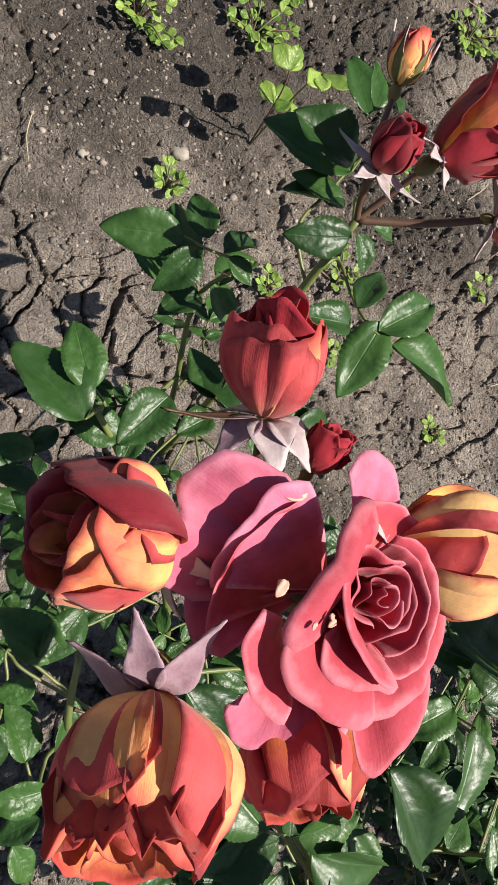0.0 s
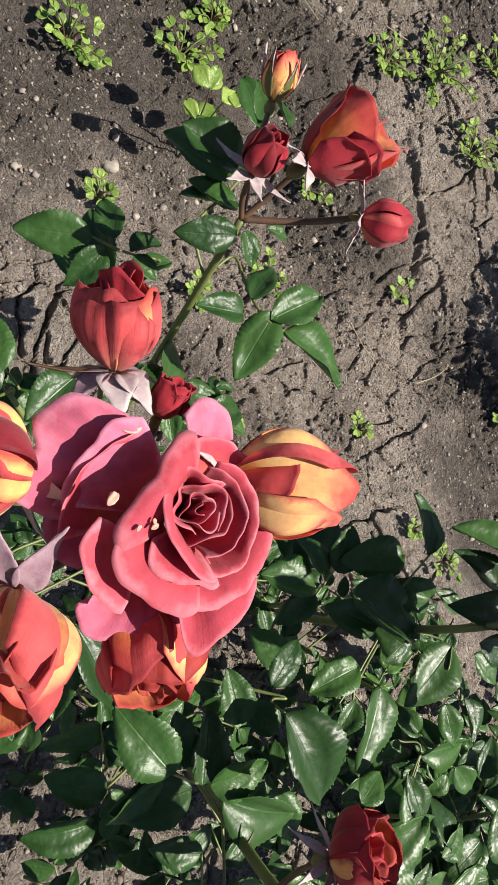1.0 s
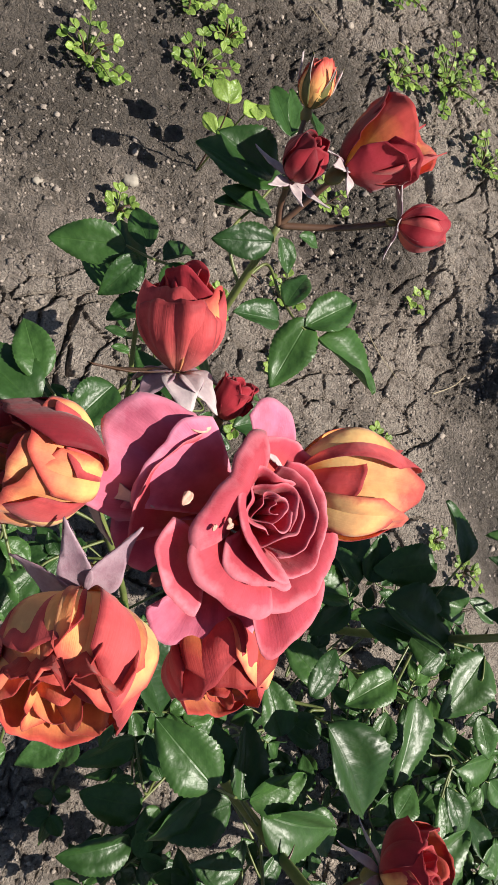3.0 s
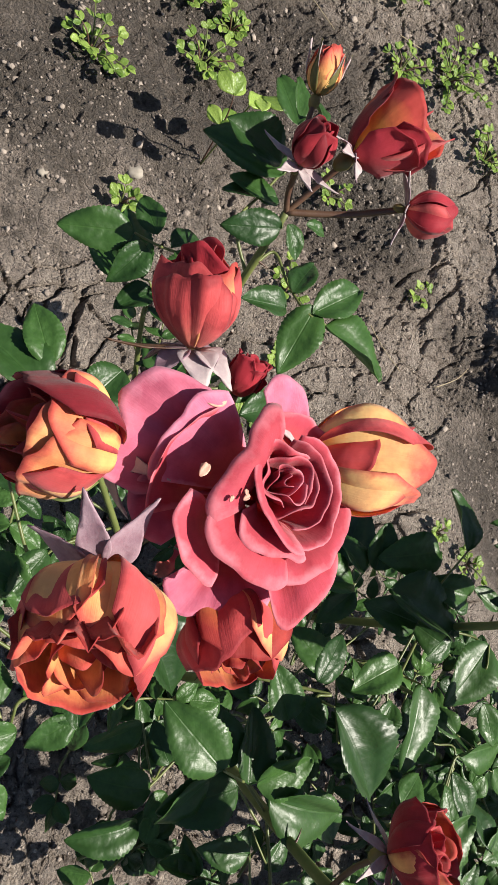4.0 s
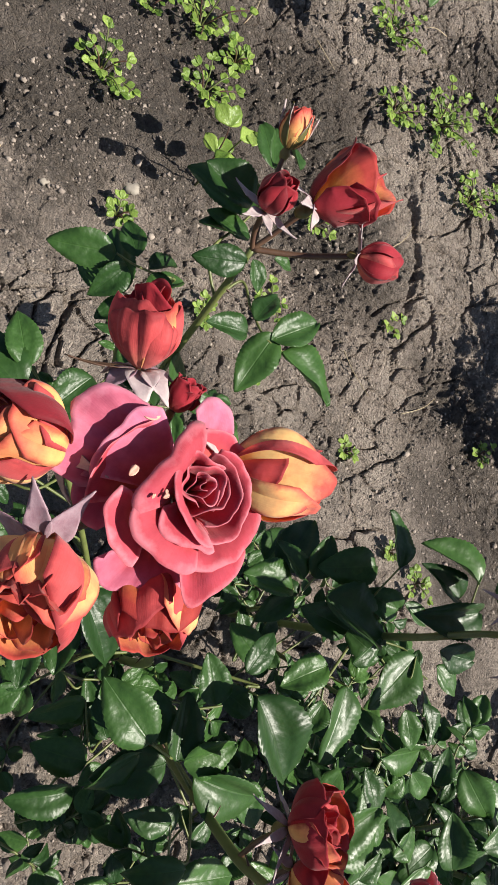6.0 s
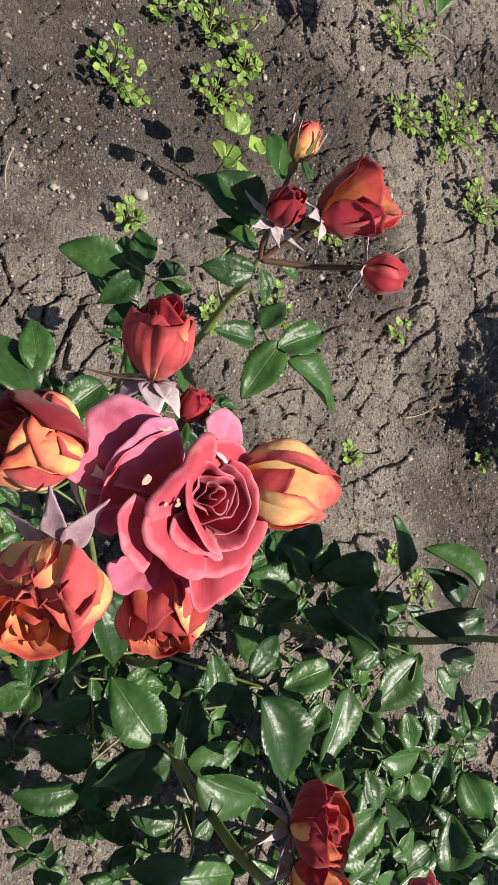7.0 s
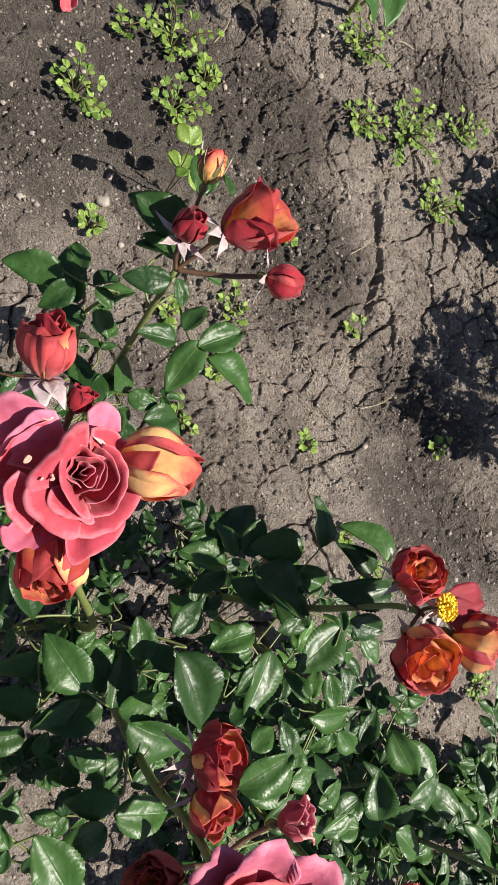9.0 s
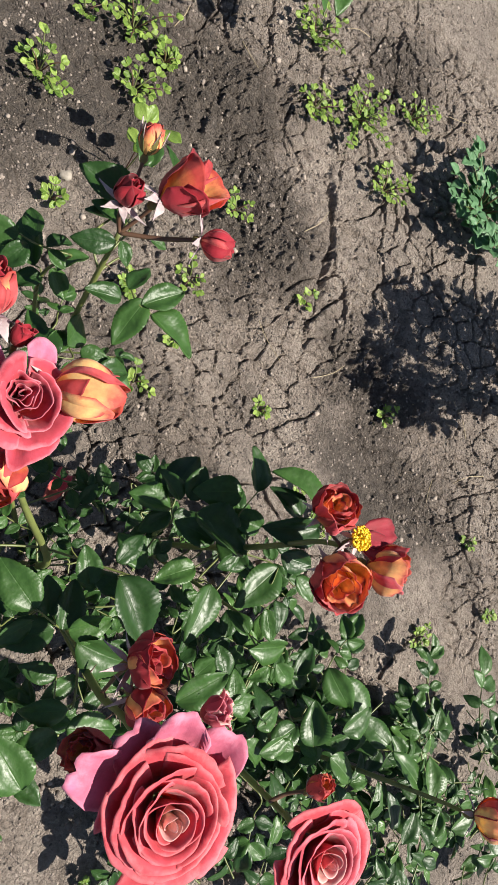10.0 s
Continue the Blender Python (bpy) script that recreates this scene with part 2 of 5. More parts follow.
def tube_mesh(name, points, r0, r1, sides=8, rough=0.0, closed=True):
    """A tapered round stalk along a smooth line through the points."""
    pts = [Vector(p) for p in points]
    line = []
    for i in range(len(pts) - 1):
        a, b = pts[max(i - 1, 0)], pts[i]
        c, d = pts[i + 1], pts[min(i + 2, len(pts) - 1)]
        for k in range(6):
            t = k / 6
            line.append(0.5 * (2 * b + (c - a) * t + (2 * a - 5 * b + 4 * c - d) * t * t + (3 * b - a - 3 * c + d) * t ** 3))
    line.append(pts[-1])
    verts, faces = [], []
    side = Vector((1, 0.2, 0))
    for i, p in enumerate(line):
        way = (line[min(i + 1, len(line) - 1)] - line[max(i - 1, 0)]).normalized()
        side = (side - way * side.dot(way)).normalized()
        up = way.cross(side)
        r = r0 + (r1 - r0) * i / (len(line) - 1)
        r *= 1 + rough * noise.noise(p * 90)
        for k in range(sides):
            a = 2 * math.pi * k / sides
            verts.append(p + side * math.cos(a) * r + up * math.sin(a) * r)
    for i in range(len(line) - 1):
        for k in range(sides):
            a, b = i * sides + k, i * sides + (k + 1) % sides
            faces.append((a, b, b + sides, a + sides))
    faces.append(tuple(range(sides))[::-1])
    faces.append(tuple(len(verts) - sides + k for k in range(sides)))
    mesh = bpy.data.meshes.new(name)
    mesh.from_pydata(verts, [], faces)
    return smooth(mesh)


def shell_mesh(name, grid, thick, mats):
    """A thin closed sheet from a grid of points (rows along, columns across): one material on each face, with a UV map."""
    nv, nu, _ = grid.shape
    dv, du = np.gradient(grid, axis=0), np.gradient(grid, axis=1)
    nor = np.cross(du, dv)
    nor /= np.linalg.norm(nor, axis=2, keepdims=True) + 1e-12
    verts = np.concatenate([grid.reshape(-1, 3), (grid - nor * thick).reshape(-1, 3)])
    n = nu * nv
    faces, index = [], []
    for j in range(nv - 1):
        for i in range(nu - 1):
            a = j * nu + i
            faces.append((a, a + 1, a + nu + 1, a + nu))
            index.append(0)
            faces.append((n + a, n + a + nu, n + a + nu + 1, n + a + 1))
            index.append(1)
    rim = [i for i in range(nu)] + [j * nu + nu - 1 for j in range(1, nv)] + [(nv - 1) * nu + i for i in range(nu - 2, -1, -1)] + [j * nu for j in range(nv - 2, 0, -1)]
    for a, b in zip(rim, rim[1:] + rim[:1]):
        faces.append((b, a, n + a, n + b))
        index.append(0)
    mesh = bpy.data.meshes.new(name)
    mesh.from_pydata(verts.tolist(), [], faces)
    for m in mats:
        mesh.materials.append(m)
    mesh.polygons.foreach_set("material_index", index)
    uv = mesh.uv_layers.new(name="UVMap")
    loops = np.zeros(len(mesh.loops), int)
    mesh.loops.foreach_get("vertex_index", loops)
    loops %= n
    co = np.stack([(loops % nu) / (nu - 1), (loops // nu) / (nv - 1)], 1)
    uv.data.foreach_set("uv", co.ravel())
    return smooth(mesh)


def petal_grid(length, width, angles, cup, ruffle=0.0, reflex=0.0, point=0.0, r0=0.002, seed=0, nu=13, nv=15, nick=0.0):
    """A petal that starts at the axis z and grows towards +x. angles: degrees from the axis at its base, middle and tip; cup: the radius
    of its hollow; reflex: how far its rim rolls back; point: 0 round to 1 pointed."""
    rng = np.random.default_rng(seed)
    a0, am, a1 = np.radians(angles)
    s = np.linspace(0, 1, 41)
    ang = a0 * (2 * s - 1) * (s - 1) + am * 4 * s * (1 - s) + a1 * s * (2 * s - 1)
    dr, dh = np.sin(ang) / 40 * length, np.cos(ang) / 40 * length
    r, h = np.concatenate([[0], np.cumsum(dr[1:])]) + r0, np.concatenate([[0], np.cumsum(dh[1:])])
    u, v = np.linspace(-1, 1, nu), np.linspace(0, 1, nv) ** 0.9
    ph = rng.uniform(0, 6.3, 4)
    grid = np.zeros((nv, nu, 3))
    for i, uu in enumerate(u):
        top = 1 - 0.30 * abs(uu) ** 2.6 - nick * math.exp(-(uu / 0.12) ** 2) + 0.03 * math.sin(4.2 * uu + ph[0]) + 0.02 * math.sin(9 * uu + ph[1])
        for j, vv in enumerate(v):
            sv = vv * top
            rr, hh, aa = np.interp(sv, s, r), np.interp(sv, s, h), np.interp(sv, s, ang)
            wide = (0.22 + 0.78 * math.sin(min(1, vv / 0.62) * math.pi / 2)) * (1 - point * max(0.0, (vv - 0.25) / 0.75) ** 1.1)
            x = uu * width / 2 * max(wide, 0.03)
            rc = max(cup * (0.45 + 0.55 * min(1, vv / 0.5)), abs(x) / 2.3)
            t, d = rc * math.sin(x / rc), rc * (1 - math.cos(x / rc))
            d += ruffle * vv ** 2 * (math.sin(5.1 * uu + ph[2] + 2 * vv) + 0.5 * math.sin(11 * uu + ph[3])) * (0.35 + 0.65 * abs(uu))
            d += 0.30 * ruffle * vv ** 5 * math.sin(19 * uu + 3 * ph[1])
            edge = max(0.0, max(abs(uu) * min(1, vv / 0.5), vv) - 0.72) / 0.28
            d -= 0.55 * reflex * edge ** 2.4
            nr, nh = -math.cos(aa), math.sin(aa)
            grid[j, i] = (rr + nr * d, t, hh + nh * d)
    return grid


def axis_pose(place, axis, spin=0.0):
    """Upright along the axis; its x, from which turns are counted, points to the world's +x (or to +y where the axis lies along x)."""
    z = Vector(axis).normalized()
    ref = Vector((1, 0, 0)) if abs(z.x) < 0.85 else Vector((0, 1, 0))
    y = z.cross(ref).normalized()
    x = y.cross(z)
    return Matrix.Translation(place) @ Matrix((x, y, z)).transposed().to_4x4() @ pose(0, 0, 0, 0, 0, spin)


def hip_mesh(name, r, depth):
    """The green cup under a flower, as a lathe."""
    prof = [(0.0018, -depth), (r * 0.55, -depth * 0.8), (r * 0.75, -depth * 0.45), (r * 0.55, -depth * 0.1), (r * 0.3, depth * 0.1), (0.0004, depth * 0.12)]
    verts, faces = [], []
    for rr, zz in prof:
        for k in range(10):
            a = 2 * math.pi * k / 10
            verts.append((rr * math.cos(a), rr * math.sin(a), zz))
    for j in range(len(prof) - 1):
        for k in range(10):
            a, b = j * 10 + k, j * 10 + (k + 1) % 10
            faces.append((a, b, b + 10, a + 10))
    faces.append(tuple(range(9, -1, -1)))
    mesh = bpy.data.meshes.new(name)
    mesh.from_pydata(verts, [], faces)
    return smooth(mesh)


def flower_head(parent, name, place, axis, spin, label, hip=0.006):
    """The green base of a flower; its petals and sepals are set on it."""
    head = part(name, hip_mesh("flower_base", hip, hip * 1.7), parent, label, (SEPAL_GREEN,))
    head.matrix_world = axis_pose(place, axis, spin)
    head.matrix_local = Matrix.Translation(-parent.location) @ axis_pose(place, axis, spin)
    return head


def petal(head, turn, length, width, angles, cup, mats, seed, up=0.0, **more):
    ob = part("petal", shell_mesh("petal", petal_grid(length, width, angles, cup, seed=seed, **more), 0.00045, mats[::-1]), head)
    ob.matrix_local = pose(0, 0, up, 0, 0, turn)
    return ob


def sepal(head, turn, length, width, angles, mats, seed):
    ob = part("sepal", shell_mesh("sepal", petal_grid(length, width, angles, width * 0.9, point=0.84, seed=seed, nu=7, nv=12, r0=0.003), 0.0005, mats[::-1]), head)
    ob.matrix_local = pose(0, 0, 0, 0, 0, turn)
    return ob


def sepals(head, turns, length, width, angles, seed, mats=None):
    for k, t in enumerate(turns):
        sepal(head, t, length * (0.9 + 0.2 * ((k * 37 + seed) % 10) / 10), width, angles, mats or (SEPAL_IN, SEPAL_OUT), seed + k)


def bud(parent, place, axis, size, seed, label, spin=0.0, open_tip=0.0, mats=None, inner=None, fat=1.0, gold=(), name="bud", close=0.0, turns=(20, 110, 200, 290)):
    """A closed or half-open flower: petals wrapped into an egg, the outer ones turned back by open_tip degrees or drawn together by
    close degrees. gold: which of the eight outer petals show golden backs."""
    rng = random.Random(seed)
    mats, inner = mats or (GOLD_IN, RED_OUT), inner or (GOLD_IN, GOLD_OUT)
    head = flower_head(parent, name, place, axis, spin, label, size * 0.17)
    for k in range(5):
        petal(head, k * 137.5 + rng.uniform(-25, 25), size * rng.uniform(0.74, 0.98), size * rng.uniform(0.5, 0.68) * fat, (40, 4, -26 + 5 * k - 0.3 * close), size * 0.20 * fat, inner, seed * 50 + k, ruffle=size * 0.05, reflex=size * 0.04, nick=rng.uniform(0, 0.09))
    for k in range(8):
        out = k // 4
        turn = (turns[k % 4] + 78 + rng.uniform(-14, 14)) if out == 0 else turns[k % 4] + rng.uniform(-10, 10)
        tip = (-30 + open_tip * rng.uniform(0.2, 0.9)) if out == 0 else (-22 + open_tip * rng.uniform(0.4, 1.5))
        petal(head, turn, size * (rng.uniform(0.84, 1.06) if not close else rng.uniform(0.96, 1.06)), size * (0.84 if out == 0 else 1.0) * fat * rng.uniform(0.8, 1.12), (66 + 14 * out, 3 + 0.14 * open_tip * out - 0.1 * close, tip - close), size * (0.30 if out == 0 else 0.36) * fat,
              (GOLD_IN, GOLD_OUT) if k in gold else mats, seed * 50 + 10 + k, ruffle=size * rng.uniform(0.04, 0.09 + 0.0015 * open_tip), reflex=size * rng.uniform(0.02, 0.15), nick=rng.uniform(0, 0.12))
    return head


def along(values, u):
    """A smooth line through evenly spaced values, read at u from 0 to 1."""
    v = np.asarray([values[0], *values, values[-1]], float)
    x = np.clip(u, 0, 1) * (len(values) - 1)
    i = np.minimum(x.astype(int), len(values) - 2)
    t = x - i
    a, b, c, d = v[i], v[i + 1], v[i + 2], v[i + 3]
    return 0.5 * (2 * b + (c - a) * t + (2 * a - 5 * b + 4 * c - d) * t * t + (3 * b - a - 3 * c + d) * t ** 3)


def rim_petal(head, at, arc, radii, heights, mats, seed, belly=1.08, lift=0.5, roll=2.0, ruffle=0.8, corner=0.12, base=0.0, foot=0.15, nu=31, nv=19, thick=0.28):
    """A petal told by its rim: it rises from the flower's base to a rim that runs over the arc (degrees) round the point at, through the radii
    and heights given. belly and lift: where it bulges on the way; roll: how far the rim curls out; corner: how round its shoulders are. In millimetres."""
    rng = np.random.default_rng(seed)
    ph = rng.uniform(0, 6.3, 6)
    u, v = np.linspace(0, 1, nu), np.linspace(0, 1, nv) ** 0.85
    a = np.radians(arc[0] + (arc[1] - arc[0]) * u)
    size = abs(math.radians(arc[1] - arc[0])) * float(np.mean(radii)) / 10
    wave = np.sin(2.1 * size * u + ph[0]) + 0.6 * np.sin(4.7 * size * u + ph[1]) + 0.35 * np.sin(9.3 * size * u + ph[2])
    r, h = along(radii, u) + 0.45 * ruffle * wave, along(heights, u) + 0.6 * ruffle * np.sin(2.6 * size * u + ph[3]) + 0.25 * ruffle * np.sin(7.1 * size * u + ph[4])
    d = np.stack([np.cos(a), np.sin(a)], 1)
    grid = np.zeros((nv, nu, 3))
    for j, vv in enumerate(v):
        top = vv * (1 - corner * np.abs(2 * u - 1) ** 5)
        w0, w1, w2 = (1 - top) ** 2, 2 * top * (1 - top), top ** 2
        out = w0 * foot * r + w1 * belly * r + w2 * r
        z = w0 * base + w1 * (base + (h - base) * lift) + w2 * h
        curl = np.clip((vv - 0.78) / 0.22, 0, 1) ** 2 * (1 + 0.30 * np.sin(1.3 * size * u + ph[5]) + 0.12 * np.sin(4.7 * size * u + ph[0]))
        out = out + roll * curl + 0.5 * ruffle * vv * np.sin(3.0 * size * u + 4 * vv + ph[1]) * (1 - 0.5 * vv)
        z = z - 0.55 * roll * curl
        grid[j, :, 0], grid[j, :, 1], grid[j, :, 2] = at[0] + out * d[:, 0], at[1] + out * d[:, 1], z
    return part("petal", shell_mesh("petal", grid * 0.001, thick * 0.001, mats[::-1]), head)


def cup_flower(parent, place, axis, high, wide, label, outer, inner, seed, name="half_open_flower", mouth=0.5, fray=1.0, count=6):
    """A flower half open: a cup of petals, widest below its middle, drawn in to a ragged mouth. high and wide (its largest radius) in millimetres.
    outer: turn, span (degrees), share of the height, materials, roll of the rim and how far out the rim stands, from the innermost to the outermost."""
    rng = random.Random(seed)
    head = flower_head(parent, name, place, axis, 0, label, wide * 0.00034)
    for k in range(count):
        r = mouth * wide * (0.20 + 0.75 * k / count)
        turn, span = 137.5 * k + rng.uniform(-20, 20), rng.uniform(140, 190)
        h = high * rng.uniform(0.86, 0.99) * (1 - 0.06 * k / count)
        rim_petal(head, (0, 0), (turn - span / 2, turn + span / 2), (r * 1.1, r * 0.9, r * 1.05, r), (h * 0.86, h, h * 0.97, h * 0.84), inner[k % len(inner)], seed * 40 + k, min(2.6, 0.7 * wide / r), 0.5, rng.uniform(0.6, 1.8) * fray, rng.uniform(0.9, 1.6) * fray, 0.1, nu=21, nv=13)
    mid = (wide / (mouth * wide) - 0.29) / 0.5 * mouth * wide
    foot = 0.15 * mouth * wide
    cut = lambda share: 0.0 if share <= 0 else (-0.84 + math.sqrt(0.7056 + 0.64 * share)) / 0.32
    girth = lambda t: (1 - t) ** 2 * foot + 2 * t * (1 - t) * mid + t * t * mouth * wide
    for k, (turn, span, share, mats, roll, stand) in enumerate(outer):
        h, t = high * share, cut(share)
        grow = (0.84 + 0.028 * k) * (1 + 0.6 * max(0.0, stand - 1.1))
        drops = (0.84, 0.97, 1.0, 0.96, 0.85)
        r = girth(t) * grow
        rim_petal(head, (0, 0), (turn - span / 2, turn + span / 2), [girth(cut(share * d)) * grow for d in drops], [h * d for d in drops], mats, seed * 40 + 20 + k,
                  (foot + (mid - foot) * t) * (0.84 + 0.028 * k) / r, 0.42 * high * t / h, roll, rng.uniform(0.6, 1.0) * fray, 0.10, 0.0, foot / r, 27, 17)
    return head


def open_rose(parent, place, axis, wide, high, count, seed, label, mats, heart=(0, 0), name="bloom"):
    """A full open rose: broad petals lying over one another from a close heart outwards. wide and high in millimetres; mats: pairs from the heart outwards."""
    rng = random.Random(seed)
    head = flower_head(parent, name, place, axis, 0, label, wide * 0.00017)
    for k in range(count):
        g = k / (count - 1)
        rho = wide * (0.05 + 0.95 * g ** 0.92) * rng.uniform(0.95, 1.05)
        turn, span = 137.5 * k + rng.uniform(-18, 18), (210 - 115 * g) * rng.uniform(0.9, 1.1)
        h = high * (1.0 - 0.34 * g ** 2.2) * rng.uniform(0.98, 1.02)
        rim_petal(head, (heart[0] * (1 - g), heart[1] * (1 - g)), (turn - span / 2, turn + span / 2), (rho * rng.uniform(0.95, 1.15), rho * rng.uniform(0.9, 1.02), rho * rng.uniform(0.9, 1.05), rho * rng.uniform(0.95, 1.15)),
                  (h * 0.90, h, h * 0.98, h * 0.88), mats[min(len(mats) - 1, int(g * len(mats)))], seed * 60 + k, 0.95 - 0.2 * g, 0.75 + 0.2 * g, 0.6 + 3.2 * g * rng.uniform(0.4, 1.3), 0.30 + 0.22 * g, 0.08, high * 0.25 * (1 - g))
    return head


def leaflet_grid(seed, serrated=True, ratio=0.62, nu=5, nv=15, fold=0.10, droop=0.12, peak=0.80):
    """A leaflet one unit long towards +y, with a toothed rim, a folded midrib and a drooping tip."""
    rng = np.random.default_rng(seed)
    bend, twist, wave = rng.uniform(-0.5, 1.0) * droop, rng.uniform(-0.12, 0.12), rng.uniform(0, 6.3)
    grid = np.zeros((nv, nu, 3))
    for j in range(nv):
        v = j / (nv - 1)
        w = ratio / 2 * (math.sin(math.pi * v ** peak) ** 0.74 * (1 - 0.10 * v) if 0 < v < 1 else 0.012)
        tooth = (0.040 if j % 2 else -0.015) * (0 < v < 1) * serrated
        for i in range(nu):
            u = 2 * i / (nu - 1) - 1
            x = u * (w + tooth * w * (abs(u) > 0.95))
            z = abs(x) * fold * 2 - bend * v * v - 0.06 * (v - 0.3) ** 2 + twist * x * v + 0.035 * math.sin(7 * v + wave + 2 * u) * abs(u) + 0.010 * math.sin(17 * v + 2 * wave) * abs(u)
            grid[j, i] = (x, v + 0.02 * tooth, z)
    return grid


LEAFLETS = [shell_mesh("rose_leaflet", leaflet_grid(k, ratio=0.58 + 0.06 * (k % 3), nv=31, fold=0.12 + 0.07 * (k % 5), droop=0.24), 0.006, (LEAF, LEAF_UNDER)) for k in range(10)]
LOW_LEAFLETS = [shell_mesh("rose_leaflet", leaflet_grid(100 + k, ratio=0.60 + 0.06 * (k % 3), nv=12, fold=0.12 + 0.07 * (k % 5), droop=0.24), 0.006, (LEAF, LEAF_UNDER)) for k in range(8)]
PLAIN_LEAFLETS = [shell_mesh("rose_leaflet", leaflet_grid(20 + k, False, 0.6, 3, 7), 0.006, (LEAF, LEAF_UNDER)) for k in range(4)]
NEW_LEAFLETS = [shell_mesh("young_leaflet", leaflet_grid(40 + k, ratio=0.55), 0.006, (NEW_LEAF, LEAF_UNDER)) for k in range(3)]
WEED_LEAVES = [shell_mesh("weed_leaf", leaflet_grid(60 + k, False, 0.66 + 0.05 * k, 5, 9, 0.12, 0.3, 1.35), 0.03, (WEED, WEED)) for k in range(4)]
HERB_LEAVES = [shell_mesh("herb_leaf", leaflet_grid(80 + k, True, 0.75, 5, 11, 0.1, 0.2), 0.012, (HERB, HERB)) for k in range(4)]


def leaflet(parent, base, tip, rng, meshes, name="leaflet", lean=0.6, up=(0, 0, 1)):
    base, tip = Vector(base), Vector(tip)
    y = tip - base
    size = y.length
    y.normalize()
    z = Vector(up) + Vector((rng.uniform(-lean, lean), rng.uniform(-lean, lean), 0))
    x = y.cross(z).normalized()
    z = x.cross(y)
    ob = part(name, meshes[rng.randrange(len(meshes))], parent)
    m = Matrix((x, y, z)).transposed().to_4x4()
    ob.matrix_local = Matrix.Translation(base - parent_origin(parent)) @ m @ Matrix.Scale(size, 4)
    return ob


def parent_origin(ob):
    place = Vector((0, 0, 0))
    while ob:
        place += ob.location
        ob = ob.parent
    return place


LEAF_RNG = random.Random(5)
CANES = {}


def rose_leaf(plant, root, leaflets, meshes=None, widen=0.97):
    """One compound leaf: its stalk, and leaflets from base to tip."""
    rng = LEAF_RNG
    root = Vector(root)
    base = [Vector(b) for b, _ in leaflets]
    middle = sum(base, Vector()) / len(base)
    o = plant.location
    below = [p for p in CANES.get(plant.name, ()) if 0.0 < root.z - p.z and (p - root).length < 0.10]
    start = [min(below, key=lambda p: (p - root).length) - o] if below else []
    mesh = tube_mesh("leaf_stalk", start + [root - o, (root + middle) / 2 + Vector((0, 0, -0.004)) - o, middle + Vector((0, 0, -0.003)) - o, base[0] - o], 0.0015, 0.0009, 5)
    stalk = part("leaf", mesh, plant, "", (STEM,))
    for b, t in leaflets:
        b, t = Vector(b), Vector(t)
        drop = rng.uniform(-0.010, 0.008)
        leaflet(stalk, b, b + (t - b) * widen + Vector((0, 0, drop)), rng, meshes or LEAFLETS)
    return stalk


def spread_leaf(plant, root, heading, size, rise=0.0, meshes=None):
    """One compound leaf of five leaflets, laid out along a heading (degrees)."""
    rng = LEAF_RNG
    a = radians(heading)
    f, s = Vector((math.cos(a), math.sin(a), rise)), Vector((-math.sin(a), math.cos(a), 0))
    root = Vector(root)
    sets = []
    for along, side, turn, big in ((1.55, 0, 0, 1.0), (1.35, 1, 55, 0.85), (1.35, -1, 55, 0.85), (0.75, 1, 70, 0.68), (0.75, -1, 70, 0.68)):
        b = root + f * size * along * rng.uniform(0.93, 1.07)
        w = radians(turn + rng.uniform(-14, 14))
        t = b + (f * math.cos(w) + s * side * math.sin(w)) * size * big * rng.uniform(0.88, 1.1)
        sets.append((b, t + Vector((0, 0, rng.uniform(-0.2, 0.1) * size))))
    return rose_leaf(plant, root, sets, meshes, 1.0)


def cane(plant, points, r0, r1, mat=None, thorns=0, name="cane", seed=1):
    o = plant.location
    for a, b in zip(points, points[1:]):
        CANES.setdefault(plant.name, []).extend(Vector(a).lerp(Vector(b), k / 8) for k in range(9))
    ob = part(name, tube_mesh(name, [Vector(p) - o for p in points], r0, r1, 10, 0.12), plant, "", (mat or STEM,))
    rng = random.Random(seed)
    for k in range(thorns):
        i = rng.randrange(len(points) - 1)
        t = rng.random()
        p = Vector(points[i]).lerp(Vector(points[i + 1]), t) - o
        d = Vector((rng.uniform(-1, 1), rng.uniform(-1, 1), 0.1)).normalized()
        thorn = part("thorn", tube_mesh("thorn", [p, p + d * (r0 * 1.1), p + d * (r0 * 1.3 + 0.006) - Vector((0, 0, 0.002))], 0.0016, 0.0002, 5), ob, "", (DARK_STEM,))
    return ob


# ---- ground ----
TABLES = {}


def table_of(seed, shape):
    if (seed, shape) not in TABLES:
        TABLES[seed, shape] = np.random.default_rng(seed).random(shape)
    return TABLES[seed, shape]


def lattice_noise(x, y, seed):
    table = table_of(seed, (256, 256))
    xi, yi = np.floor(x).astype(int), np.floor(y).astype(int)
    fx, fy = x - xi, y - yi
    fx, fy = fx * fx * (3 - 2 * fx), fy * fy * (3 - 2 * fy)
    g = lambda a, b: table[a % 256, b % 256]
    return (g(xi, yi) * (1 - fx) + g(xi + 1, yi) * fx) * (1 - fy) + (g(xi, yi + 1) * (1 - fx) + g(xi + 1, yi + 1) * fx) * fy - 0.5


def layered(x, y, scale, octaves, seed):
    return sum(lattice_noise(x * scale * 2 ** k + 7.3 * k, y * scale * 2 ** k, seed + k) * 0.55 ** k for k in range(octaves))


